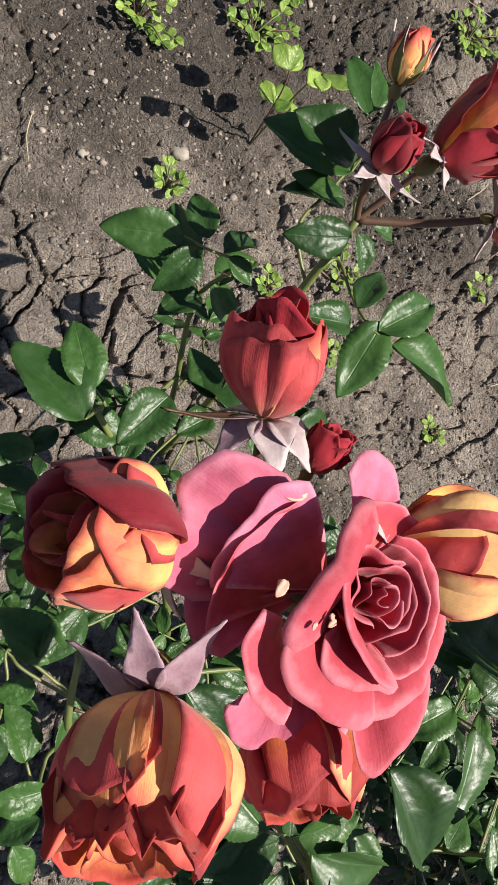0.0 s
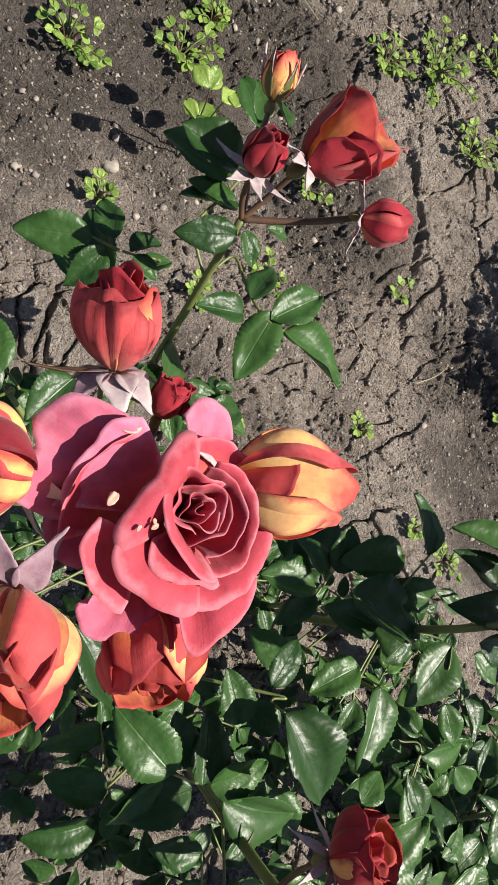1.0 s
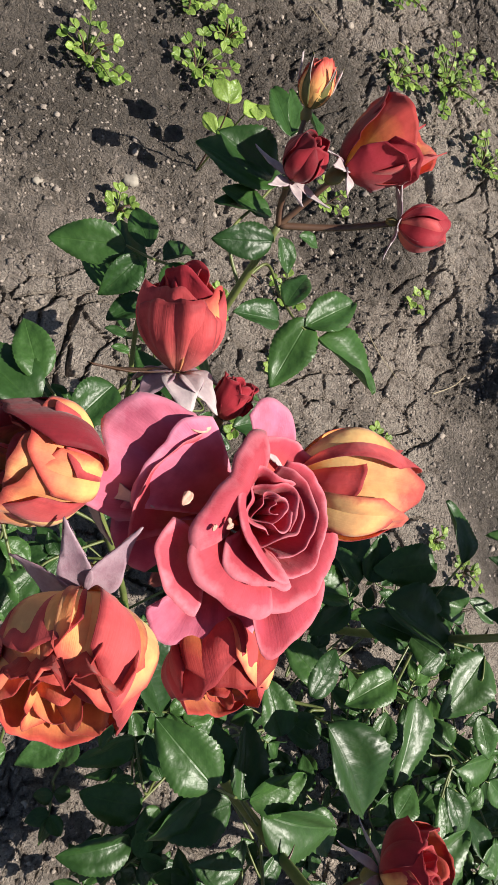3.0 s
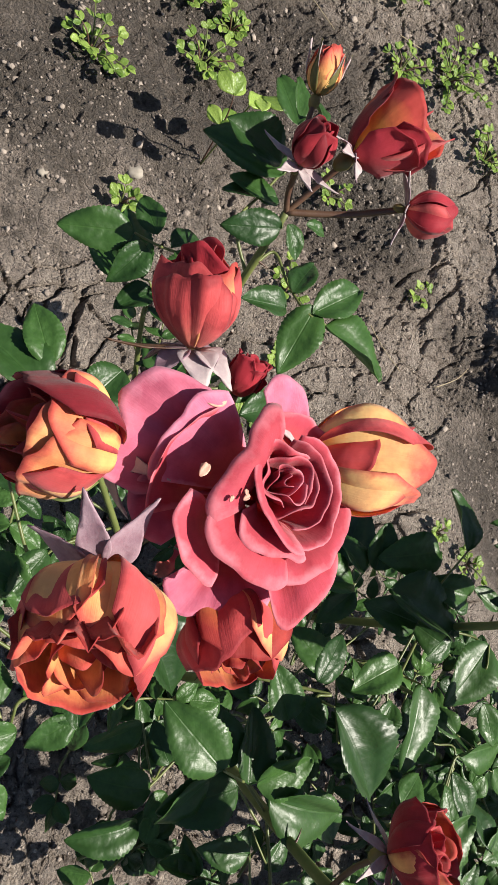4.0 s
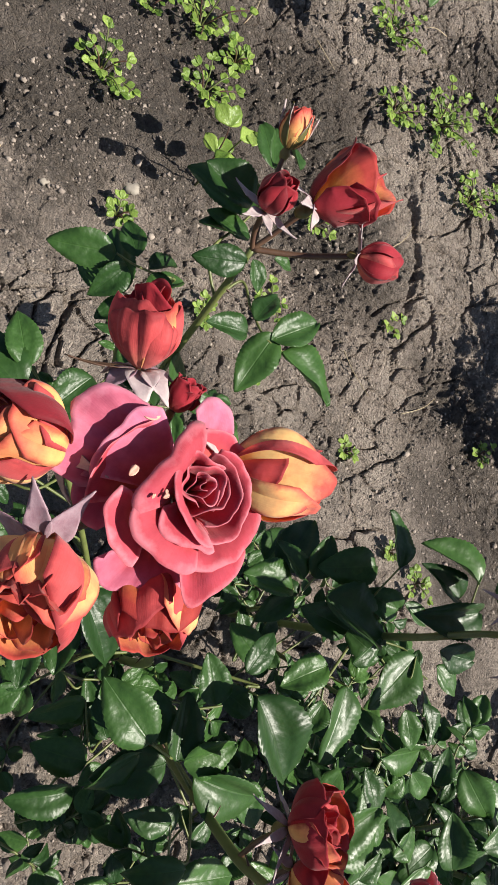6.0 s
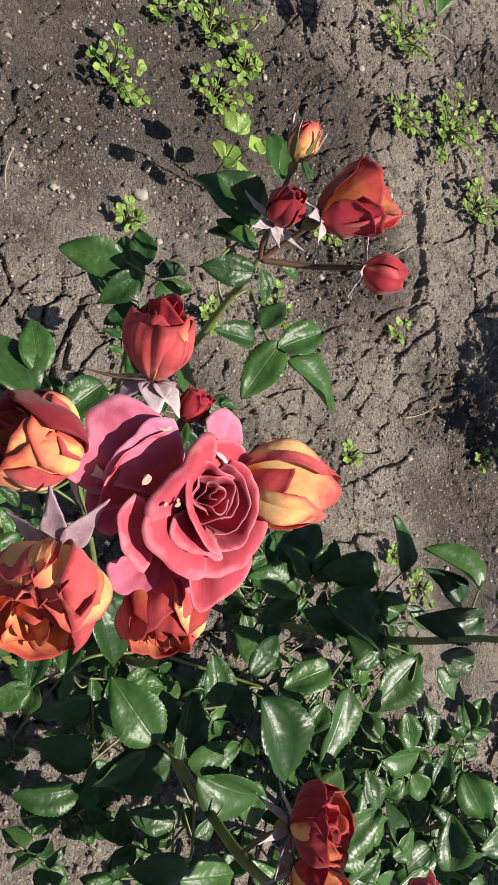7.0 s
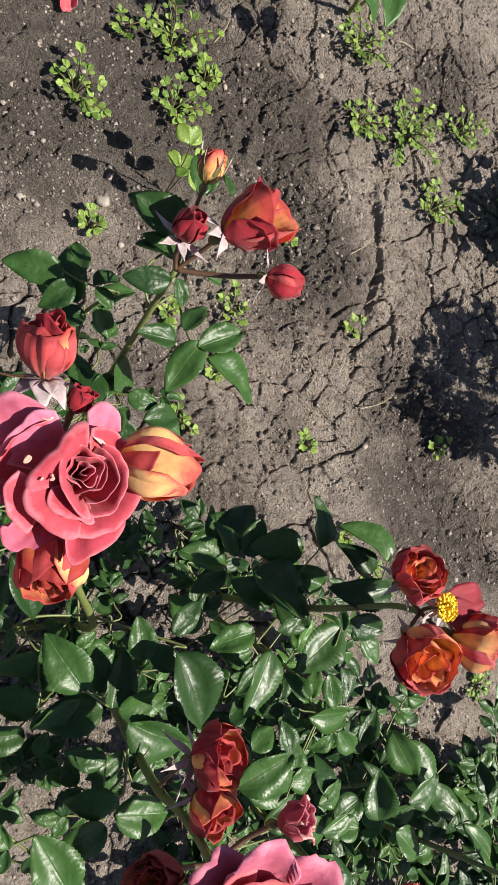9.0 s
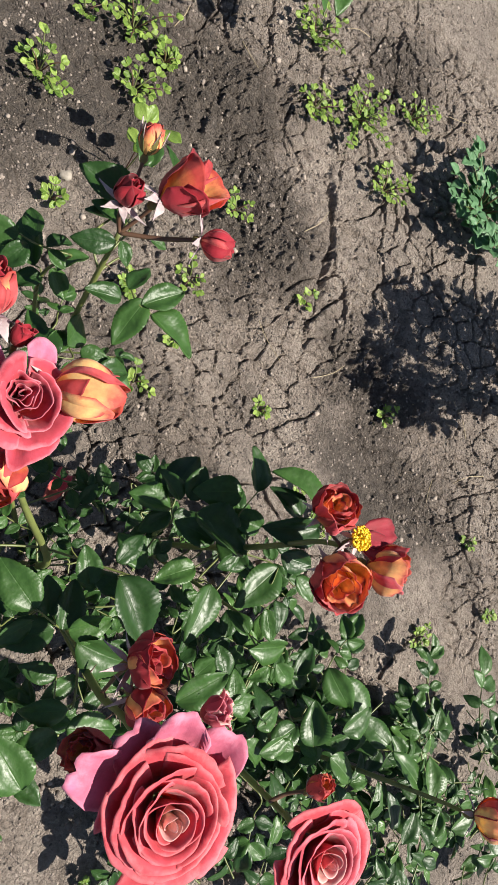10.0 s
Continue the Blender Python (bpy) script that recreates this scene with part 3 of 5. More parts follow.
def cells(x, y, scale, seed):
    """Cells of cracked mud: the gap to the border between the two nearest cells, the nearness to the cell's middle, and a number for each cell."""
    table = table_of(seed, (64, 64, 3))
    x, y = x * scale, y * scale
    xi, yi = np.floor(x).astype(int), np.floor(y).astype(int)
    f1, f2, own = np.full(x.shape, 9.0), np.full(x.shape, 9.0), np.zeros(x.shape)
    for i in (-1, 0, 1):
        for j in (-1, 0, 1):
            t = table[(xi + i) % 64, (yi + j) % 64]
            d = np.hypot(xi + i + t[..., 0] - x, yi + j + t[..., 1] - y)
            f2 = np.minimum(f2, np.maximum(f1, d))
            own = np.where(d < f1, t[..., 2], own)
            f1 = np.minimum(f1, d)
    return (f2 - f1) / scale, f1, own


def lumps(x, y, scale, seed):
    gap, near, own = cells(x, y, scale, seed)
    return (0.4 + 0.6 * own) * np.clip(1 - 1.4 * near * near, 0, 1) * np.clip(gap * scale / 0.22, 0.25, 1)


def hump(x, y, cx, cy, r, h):
    return h * np.exp(-((x - cx) ** 2 + (y - cy) ** 2) / (r * r))


def ground_height(x, y):
    x, y = np.asarray(x, float), np.asarray(y, float)
    near = np.exp(-((x - 0.5) ** 2 + (y - 0.4) ** 2) / 1.6 ** 2)
    z = 0.020 * layered(x, y, 3.0, 3, 3) + hump(x, y, 0.52, 0.24, 0.14, -0.030) + hump(x, y, 0.80, 0.15, 0.15, -0.035) + hump(x, y, 0.6, 0.52, 0.14, 0.016)
    loose = 0.06 + 1.1 * layered(x, y, 5.0, 3, 17)
    for cx, cy, r, k in DAMP_AND_SHADE:
        loose = loose + hump(x, y, cx, cy, 0.75 * r, 2.2 * k)
    loose = np.clip(loose - hump(x, y, 0.62, 1.02, 0.30, 0.5) - hump(x, y, 1.02, 0.0, 0.25, 0.4) - hump(x, y, 0.45, 0.72, 0.10, 0.7) - hump(x, y, 0.80, 0.20, 0.10, 0.6), 0.03, 1.0)
    z += (0.4 + loose) * (0.014 * layered(x, y, 15.0, 4, 21) + 0.006 * layered(x, y, 55.0, 3, 31))
    lx, ly = x + 0.010 * layered(x, y, 40.0, 3, 43), y + 0.010 * layered(x, y, 40.0, 3, 53)
    z += loose * (0.012 * lumps(lx, ly, 30.0, 8) + 0.007 * lumps(lx + 0.3, ly, 70.0, 9)) + (0.35 + 0.65 * loose) * 0.0045 * lumps(lx, ly + 0.2, 130.0, 10)
    wx, wy = x + 0.022 * layered(x, y, 11.0, 3, 41), y + 0.022 * layered(x, y, 11.0, 3, 51)
    wx, wy = wx + 0.006 * layered(x, y, 60.0, 2, 45), wy + 0.006 * layered(x, y, 60.0, 2, 55)
    for scale, seed, shift, deep, broad, step in ((9.0, 5, 0.42, 0.028, 0.0042, 0.005), (19.0, 6, 0.38, 0.020, 0.0034, 0.004), (38.0, 7, 0.10, 0.008, 0.0028, 0.002)):
        gap, _, own = cells(wx, wy, scale, seed)
        m = np.clip(4.0 * layered(x, y, 3.6, 2, 60 + seed) + shift + hump(x, y, 0.45, 0.95, 0.2, 0.6) + hump(x, y, 0.80, 1.0, 0.25, 0.9) + hump(x, y, 0.55, 0.35, 0.2, 0.5) + hump(x, y, 0.72, 0.52, 0.12, 0.6), 0, 1) * (1 - 0.75 * loose)
        z += step * m * (own - 0.5) * np.clip(gap / (2 * broad), 0, 1) - deep * m * np.clip(1.15 - gap / broad, 0, 1)
    z -= 0.034 * np.clip(1 - np.abs(x - 0.585 + 0.10 * (y - 0.5) + 0.045 * layered(x, y, 9.0, 5, 91)) / 0.011, 0, 1) * np.clip(1.6 - np.abs(y - 0.62) / 0.11, 0, 1)
    return z * near


def ground_at(x, y):
    return float(ground_height(np.array([x]), np.array([y]))[0])


def axis_steps(a, b, step, far):
    inner = np.arange(a, b + step / 2, step)
    grow = step * 1.35 ** np.arange(1, 60)
    out = np.cumsum(grow)
    out = out[out < far]
    return np.concatenate([a - out[::-1], inner, b + out])


def build_ground():
    xs = axis_steps(-0.20, 1.27, 0.0021, 400.0)
    ys = axis_steps(-0.58, 1.48, 0.0042, 400.0)
    ys = np.concatenate([ys[ys < -0.05], np.arange(-0.05, 1.22, 0.0021), ys[ys > 1.22]])
    gx, gy = np.meshgrid(xs, ys)
    z = ground_height(gx, gy)
    verts = np.stack([gx, gy, z], -1).reshape(-1, 3)
    nx, ny = len(xs), len(ys)
    idx = np.arange(nx * ny).reshape(ny, nx)
    quads = np.stack([idx[:-1, :-1], idx[:-1, 1:], idx[1:, 1:], idx[1:, :-1]], -1).reshape(-1, 4)
    mesh = bpy.data.meshes.new("ground")
    mesh.vertices.add(len(verts))
    mesh.vertices.foreach_set("co", verts.ravel())
    mesh.loops.add(quads.size)
    mesh.loops.foreach_set("vertex_index", quads.ravel())
    mesh.polygons.add(len(quads))
    mesh.polygons.foreach_set("loop_start", np.arange(0, quads.size, 4))
    mesh.update(calc_edges=True)
    smooth(mesh)
    mesh.materials.append(SOIL)
    tagged(new("ground", mesh), "dry cracked dark brown garden soil with crumbs and clods", "ground", "", "structure")


build_ground()


def clod_points(rng, r, sub=1):
    bm = bmesh.new()
    bmesh.ops.create_icosphere(bm, subdivisions=sub, radius=r)
    k = Vector((rng.uniform(0, 50), rng.uniform(0, 50), 0))
    flat = rng.uniform(0.55, 0.85)
    for v in bm.verts:
        v.co *= 1 + 0.9 * noise.noise(v.co / r * 1.1 + k) + 0.7 * noise.noise(v.co / r * 2.7 + k)
        v.co.z *= flat
    co, fa = [v.co.copy() for v in bm.verts], [[v.index for v in f.verts] for f in bm.faces]
    bm.free()
    return co, fa


def build_clods():
    rng = np.random.default_rng(11)
    shapes = [clod_points(random.Random(k), 1.0) for k in range(14)]
    count = 60000
    x, y = rng.uniform(-0.30, 1.32, count), rng.uniform(-0.60, 1.46, count)
    keep = layered(x, y, 5.0, 3, 81) + 0.35 * rng.random(count) > 0.02
    x, y = x[keep], y[keep]
    z = ground_height(x, y)
    r = 0.0007 + 0.0020 * rng.random(len(x)) ** 2 + 0.0040 * rng.random(len(x)) ** 18
    turn = rng.uniform(0, 6.3, len(x))
    flat = rng.uniform(0.6, 1.0, len(x))
    which = rng.integers(0, 14, len(x))
    verts, faces, base = [], [], 0
    for k in range(14):
        co, fa = np.array(shapes[k][0]), np.array(shapes[k][1])
        m = which == k
        c, sn = np.cos(turn[m])[:, None], np.sin(turn[m])[:, None]
        rr = r[m][:, None]
        vx = (co[None, :, 0] * c - co[None, :, 1] * sn) * rr + x[m][:, None]
        vy = (co[None, :, 0] * sn + co[None, :, 1] * c) * rr + y[m][:, None]
        vz = co[None, :, 2] * rr * flat[m][:, None] + z[m][:, None] - rr * 0.1
        verts.append(np.stack([vx, vy, vz], -1).reshape(-1, 3))
        faces.append((fa[None] + base + (np.arange(m.sum()) * len(co))[:, None, None]).reshape(-1, 3))
        base += m.sum() * len(co)
    verts, faces = np.concatenate(verts), np.concatenate(faces)
    mesh = bpy.data.meshes.new("soil_crumbs")
    mesh.vertices.add(len(verts))
    mesh.vertices.foreach_set("co", verts.ravel())
    mesh.loops.add(faces.size)
    mesh.loops.foreach_set("vertex_index", faces.ravel())
    mesh.polygons.add(len(faces))
    mesh.polygons.foreach_set("loop_start", np.arange(0, faces.size, 3))
    mesh.update(calc_edges=True)
    mesh.materials.append(CRUMB)
    tagged(new("soil_crumbs", mesh), "loose brown crumbs and clods of dry soil", "soil", "", "stuff")


build_clods()


# ---- the large rose bush ----
bush = thing("rose_bush", (0.15, -0.12, 0), "rose bush with dusty pink and terracotta flowers on soil", "rose bush", "rose bushes")
TOP = (-0.004, -0.004, 0.505)
cane(bush, [(0.15, -0.12, -0.02), (0.146, -0.118, 0.10), (0.125, -0.105, 0.25), (0.060, -0.060, 0.38), TOP], 0.0055, 0.0030, STEM, 7, seed=2)
cane(bush, [(0.16, -0.125, -0.02), (0.168, -0.16, 0.14), (0.182, -0.205, 0.27), (0.184, -0.226, 0.36), (0.192, -0.235, 0.42), (0.200, -0.262, 0.50)], 0.0055, 0.0030, STEM, 8, seed=3)
cane(bush, [(0.15, -0.11, -0.02), (0.08, -0.03, 0.15), (0.0, 0.05, 0.28), (-0.05, 0.09, 0.34)], 0.0040, 0.0018, STEM, 4, seed=8)
cane(bush, [(0.15, -0.13, -0.02), (0.06, -0.13, 0.15), (-0.02, -0.11, 0.31), (-0.04, -0.05, 0.38)], 0.0040, 0.0018, STEM, 4, seed=9)


def stalk(plant, a, b, r=0.0022, mat=None):
    mid = (Vector(a) * 0.45 + Vector(b) * 0.55) + Vector((0, 0, -0.006))
    cane(plant, [a, mid, b], r, r * 0.9, mat or DARK_STEM, 0, "flower_stalk")


# the open flower in the middle of the cluster: its heart stands off the middle, its outer petals hang over on one side
core = Vector((-0.002, -0.003, 0.535))
COUPLE, LILAC = (PINK_IN, PINK_OUT), (LILAC_IN, PINK_OUT)
main = flower_head(bush, "bloom", core, (0, 0, 1), 0, "full dusty pink rose, its outer petals rolled back", 0.0075)
HEART = (6, 4)
for k, (turn, span, rho, stretch, roll) in enumerate(((200, 250, 2.2, 1.5, 0.5), (20, 230, 3.8, 1.4, 0.7), (120, 170, 5.6, 1.25, 1.4), (300, 200, 6.8, 1.3, 1.0), (205, 160, 8.6, 1.15, 1.6), (45, 180, 9.6, 1.2, 1.2), (330, 150, 12.0, 1.1, 1.4), (110, 130, 12.5, 1.15, 1.6))):
    rim_petal(main, (HEART[0] + 0.6 * math.cos(k * 2.2), HEART[1] + 0.8 * math.sin(k * 2.2)), (turn - span / 2, turn + span / 2), (rho * stretch, rho * 0.85, rho * stretch, rho * 0.9, rho * 1.1), (36 - 0.2 * k, 41.5 - 0.35 * k, 39.5 - 0.35 * k, 41 - 0.4 * k, 35 - 0.3 * k), COUPLE, 720 + k, 1.0, 0.7, roll, 0.6 + 0.05 * k, 0.05, 14)
for k, (at, arc, radii, heights, belly, lift, roll, ruffle) in enumerate((
        ((9, 3), (-226, -74), (22, 19, 18, 20, 27), (38, 41, 40.5, 36.5), 0.66, 1.04, 0.4, 0.35),
        ((10, 3), (-87, 96), (15, 16, 17, 16, 18), (37, 34, 38), 0.95, 0.78, 0.9, 0.9),
        ((10, 3), (-150, -68), (25, 29, 28, 26, 31), (33, 33.5, 31), 0.42, 1.02, 0.4, 0.5),
        ((11, 3), (-100, 85), (21, 24, 23, 22, 22), (34, 30, 35), 0.85, 0.88, 1.1, 0.9),
        ((10, 3), (-254, -150), (31, 27, 24, 28, 37), (36.5, 40, 40, 35), 0.52, 1.12, 3.2, 0.12),
        ((11, 3), (-158, -86), (40, 41, 39, 38, 39), (34.5, 33.5, 30), 0.50, 1.08, 0.8, 0.4),
        ((-2, -9), (-192, -114), (27, 31, 31, 29, 29), (32, 29, 25), 0.75, 0.90, 2.2, 0.6),
        ((14, 4), (14, 104), (33, 33, 31, 31, 29), (13, 21, 25), 0.95, 0.70, 1.8, 0.8),
        ((14, 4), (-95, 43), (38, 34, 33, 32, 33), (30, 21, 15), 0.70, 0.98, 1.0, 0.8),
        ((14, 4), (-104, -30), (40, 53, 46, 43, 40, 37, 34), (29, 31, 25, 17), 0.70, 0.90, 0.4, 0.4),
        ((2, 2), (-236, -160), (34, 37, 40, 42), (28, 22, 14), 1.05, 0.60, 1.0, 0.5))):
    rim_petal(main, at, arc, radii, heights, COUPLE, 800 + k, belly, lift, roll, ruffle)
# the outer petals, laid open and turning lilac
for k, (at, arc, radii, heights, belly, lift, roll, ruffle) in enumerate((
        ((14, 4), (-226, -176), (46, 51, 52, 54, 54), (27, 23, 12), 0.72, 0.95, 0.5, 0.9),
        ((14, 4), (-224, -171), (50, 65, 71, 71, 67, 71, 70, 58), (21, 12, 4), 0.60, 1.15, 1.5, 1.6),
        ((17, 5), (70, 110), (30, 43, 47, 47, 42), (14, 15, 16), 0.60, 1.1, 0.8, 0.9),
        ((3, -14), (-146, -58), (37, 39, 34, 33, 32, 25), (9, 10, 15), 0.70, 1.1, 1.6, 1.4),
        ((2, 2), (-192, -140), (38, 44, 44, 38), (8, 2, 0), 0.70, 0.9, 1.0, 1.0))):
    rim_petal(main, at, arc, radii, heights, LILAC, 840 + k, belly, lift, roll, ruffle, 0.05)
# pale scraps on the petals, and a small pale patch on the rim
for x, y, z, turn, size, label in ((-0.0285, 0.027, 0.560, 20, 0.0080, "dry pale scrap of petal"), (-0.020, -0.012, 0.5732, 70, 0.0026, "pale torn scrap"), (-0.016, -0.010, 0.5735, 40, 0.0032, "pale torn scrap"), (-0.013, -0.009, 0.5738, 100, 0.0024, "pale torn scrap"), (-0.031, -0.004, 0.569, 60, 0.0058, "small pale patch on the rim")):
    scrap = part("dry_scrap", shell_mesh("dry_scrap", petal_grid(size, size * 0.6, (90, 86, 96), size, ruffle=size * 0.1, seed=int(size * 9000), nu=7, nv=8), 0.0004, (SCRAP, SCRAP)), main, label)
    scrap.matrix_local = Matrix.Translation(-core) @ pose(x, y, z, 0, 0, turn)
stalk(bush, TOP, core - Vector((0, 0, 0.010)), 0.003, STEM)

GOLDEN, TERRA, PALE, SUNSET = (GOLD_IN, GOLD_OUT), (GOLD_IN, RED_OUT), (GOLD_IN, PALE_GOLD), (GOLD_IN, SUNSET_OUT)
top_bud = Vector((-0.027, 0.056, 0.538))
b = cup_flower(bush, top_bud, (-0.22, 0.80, 0.55), 46, 17, "closed terracotta rose bud with frayed tip", ((70, 200, 0.78, TERRA, 0.6, 0.95), (320, 120, 0.80, GOLDEN, 0.8, 1.0), (352, 110, 0.76, TERRA, 0.6, 1.05), (215, 170, 0.80, TERRA, 0.6, 1.05), (250, 130, 0.72, TERRA, 0.2, 1.25)), ((CRIMSON, RED_OUT), (RED_OUT, CRIMSON), TERRA), 11, "bud", 0.52, 2.4, 9)
sepals(b, (268, 305), 0.026, 0.024, (95, 122, 150), 3)
sepals(b, (215, 20, 120), 0.028, 0.018, (95, 118, 130), 4, (SEPAL_OUT, SEPAL_OUT))
sepal(b, 182, 0.034, 0.007, (95, 84, 76), (DARK_STEM, DARK_STEM), 31)
stalk(bush, TOP, top_bud)
left_bud = Vector((-0.052, 0.008, 0.532))
b = cup_flower(bush, left_bud, (-0.90, 0.02, 0.34), 48, 21.5, "half-open terracotta rose with golden petals inside", ((250, 120, 0.94, PALE, 2.0, 0.9), (60, 160, 0.95, (ROSE_RED, DARK_RED), 2.5, 1.0), (150, 160, 0.9, TERRA, 2.5, 1.0), (215, 120, 0.88, GOLDEN, 2.4, 1.0), (285, 100, 0.86, GOLDEN, 1.6, 1.05), (340, 130, 1.0, (ROSE_RED, DARK_RED), 3.0, 1.15), (310, 110, 0.66, TERRA, 1.2, 1.1)), (TERRA, SUNSET), 12, mouth=0.62, fray=1.7)
sepals(b, (30, 102, 174, 246, 318), 0.024, 0.010, (100, 125, 150), 5)
stalk(bush, TOP, left_bud)
low_bud = Vector((-0.052, -0.036, 0.540))
b = cup_flower(bush, low_bud, (-0.16, -0.76, 0.52), 50, 24, "half-open terracotta rose with golden petals inside", ((100, 120, 0.92, GOLDEN, 2.6, 0.95), (250, 190, 0.95, TERRA, 2.5, 1.0), (70, 90, 0.98, PALE, 3.0, 0.95), (165, 120, 0.93, GOLDEN, 3.0, 1.15), (112, 80, 0.84, PALE, 1.6, 1.1), (25, 130, 0.96, TERRA, 0.8, 1.0), (128, 60, 0.74, TERRA, 1.5, 1.1)), (SUNSET, GOLDEN), 13, mouth=0.66, fray=1.7)
for turn, seed in ((80, 331), (110, 332), (140, 333)):
    petal(b, turn, 0.058, 0.026, (70, 16, 30), 0.020, (GOLD_OUT, SUNSET_OUT), seed, ruffle=0.004, reflex=0.006, nick=0.08)
sepals(b, (72, 122, 180, 300), 0.030, 0.018, (92, 118, 105), 8, (SEPAL_OUT, SEPAL_OUT))
stalk(bush, TOP, low_bud)
under_bud = Vector((0.006, -0.040, 0.524))
b = cup_flower(bush, under_bud, (0.02, -0.84, 0.50), 39, 20, "golden and terracotta rose bud", ((250, 190, 0.95, TERRA, 1.5, 1.0), (20, 150, 0.96, TERRA, 2.0, 1.05), (95, 110, 0.95, SUNSET, 1.5, 0.95), (160, 140, 0.92, TERRA, 1.6, 1.1), (55, 90, 0.92, PALE, 1.6, 1.05)), (TERRA, SUNSET), 14, mouth=0.60, fray=1.6)
sepals(b, (0, 72, 144, 216, 288), 0.020, 0.008, (100, 130, 150), 9)
stalk(bush, TOP, under_bud)
right_bud = Vector((0.026, 0.020, 0.540))
b = cup_flower(bush, right_bud, (0.92, 0.00, 0.38), 61, 20, "half-open rose with yellow and red petals", ((270, 190, 0.93, TERRA, 1.5, 1.0), (0, 150, 0.98, TERRA, 2.0, 1.0), (98, 110, 0.95, PALE, 0.8, 1.0), (165, 110, 0.86, PALE, 1.4, 1.0), (20, 90, 0.82, TERRA, 2.4, 1.1), (70, 100, 0.52, TERRA, 1.6, 1.1)), (TERRA, GOLDEN), 15, mouth=0.42, fray=1.2)
sepals(b, (0, 72, 144, 216, 288), 0.022, 0.009, (100, 125, 150), 10)
stalk(bush, TOP, right_bud)
small = Vector((-0.005, 0.042, 0.536))
b = bud(bush, small, (0.20, 0.75, 0.62), 0.020, 16, "small crumpled dark red rosebud", 0, 30, (CRIMSON, CRIMSON), (CRIMSON, DARK_RED))
stalk(bush, TOP, small)

# two flowers over the middle cane
f3 = Vector((0.186, -0.186, 0.418))
b = cup_flower(bush, f3, (0.50, 0.34, 0.80), 44, 24, "terracotta rose with one golden petal, opening", ((20, 160, 0.95, TERRA, 3.0, 1.0), (100, 150, 0.96, (RED_OUT, CRIMSON), 3.0, 1.0), (240, 120, 0.92, GOLDEN, 3.0, 1.0), (300, 140, 0.86, TERRA, 4.0, 1.1), (180, 150, 0.90, (RED_OUT, CRIMSON), 3.0, 1.1)), (TERRA, (RED_OUT, CRIMSON)), 21, mouth=0.74, fray=2.2)
sepals(b, (90, 150, 200, 250, 300), 0.034, 0.010, (100, 110, 100), 22)
stalk(bush, (0.184, -0.226, 0.36), f3)
f3b = Vector((0.196, -0.212, 0.415))
b = cup_flower(bush, f3b, (0.40, -0.30, 0.86), 40, 21, "small terracotta rose with golden base", ((20, 160, 0.95, TERRA, 2.0, 1.0), (120, 150, 0.96, (GOLD_IN, GOLD_OUT), 2.0, 1.0), (250, 150, 0.92, TERRA, 3.0, 1.0), (180, 150, 0.90, (RED_OUT, CRIMSON), 3.0, 1.1)), (TERRA, (RED_OUT, CRIMSON)), 23, mouth=0.70, fray=2.0)
sepals(b, (0, 72, 144, 216, 288), 0.028, 0.009, (100, 112, 110), 24)
stalk(bush, (0.190, -0.232, 0.40), f3b)

# ---- the rose bush at the side, with the fading cluster, and the low one before it ----
side_bush = thing("rose_bush", (0.335, -0.05, 0), "rose bush with glossy leaves and fading flowers", "rose bush", "rose bushes")
NODE = (0.395, -0.03, 0.435)
cane(side_bush, [(0.335, -0.05, -0.02), (0.34, -0.05, 0.2), (0.352, -0.043, 0.33), (0.385, -0.028, 0.40), NODE], 0.0050, 0.0028, STEM, 7, seed=4)
cane(side_bush, [(0.335, -0.05, -0.02), (0.30, -0.04, 0.12), (0.27, -0.03, 0.24)], 0.0040, 0.0018, STEM, 4, seed=7)
cane(side_bush, [(0.34, -0.06, -0.02), (0.38, -0.10, 0.12), (0.41, -0.13, 0.22)], 0.0040, 0.0018, STEM, 4, seed=71)
low_bush = thing("rose_bush", (0.55, -0.33, 0), "dense low rose bush with rose-red flowers", "rose bush", "rose bushes")
cane(low_bush, [(0.50, -0.34, -0.02), (0.46, -0.33, 0.18), (0.38, -0.30, 0.36), (0.352, -0.298, 0.48)], 0.0050, 0.0028, STEM, 7, seed=5)
cane(low_bush, [(0.60, -0.33, -0.02), (0.68, -0.33, 0.15), (0.745, -0.335, 0.28), (0.757, -0.336, 0.335)], 0.0045, 0.0025, STEM, 6, seed=6)
cane(low_bush, [(0.55, -0.32, -0.02), (0.58, -0.28, 0.12), (0.64, -0.24, 0.19)], 0.0040, 0.0018, STEM, 4, seed=72)
cane(low_bush, [(0.50, -0.32, -0.02), (0.47, -0.27, 0.12), (0.45, -0.24, 0.21)], 0.0040, 0.0018, STEM, 4, seed=73)

# the two large open flowers low in the bed
f5 = Vector((0.192, -0.265, 0.515))
b = open_rose(bush, f5, (-0.10, -0.08, 1.0), 55, 56, 24, 31, "full rose-red flower, pale at its heart", ((PALE_HEART, PALE_HEART), (ROSE_RED, PINK_IN), (ROSE_RED, ROSE_RED), (ROSE_RED, ROSE_RED), (ROSE_RED, ROSE_RED), (ROSE_RED, PINK_OUT)), (-2, -4))
for turn, length, width, angles, seed in ((95, 0.084, 0.054, (86, 50, 70), 311), (55, 0.082, 0.056, (86, 54, 78), 312), (128, 0.074, 0.050, (86, 60, 80), 313), (165, 0.090, 0.050, (88, 62, 70), 314)):
    petal(b, turn, length, width, angles, 0.040, (LILAC_IN, PINK_OUT), seed, ruffle=0.003, reflex=0.005, nick=0.05)
stalk(bush, (0.200, -0.262, 0.49), f5, 0.003, STEM)
f5b = Vector((0.150, -0.244, 0.490))
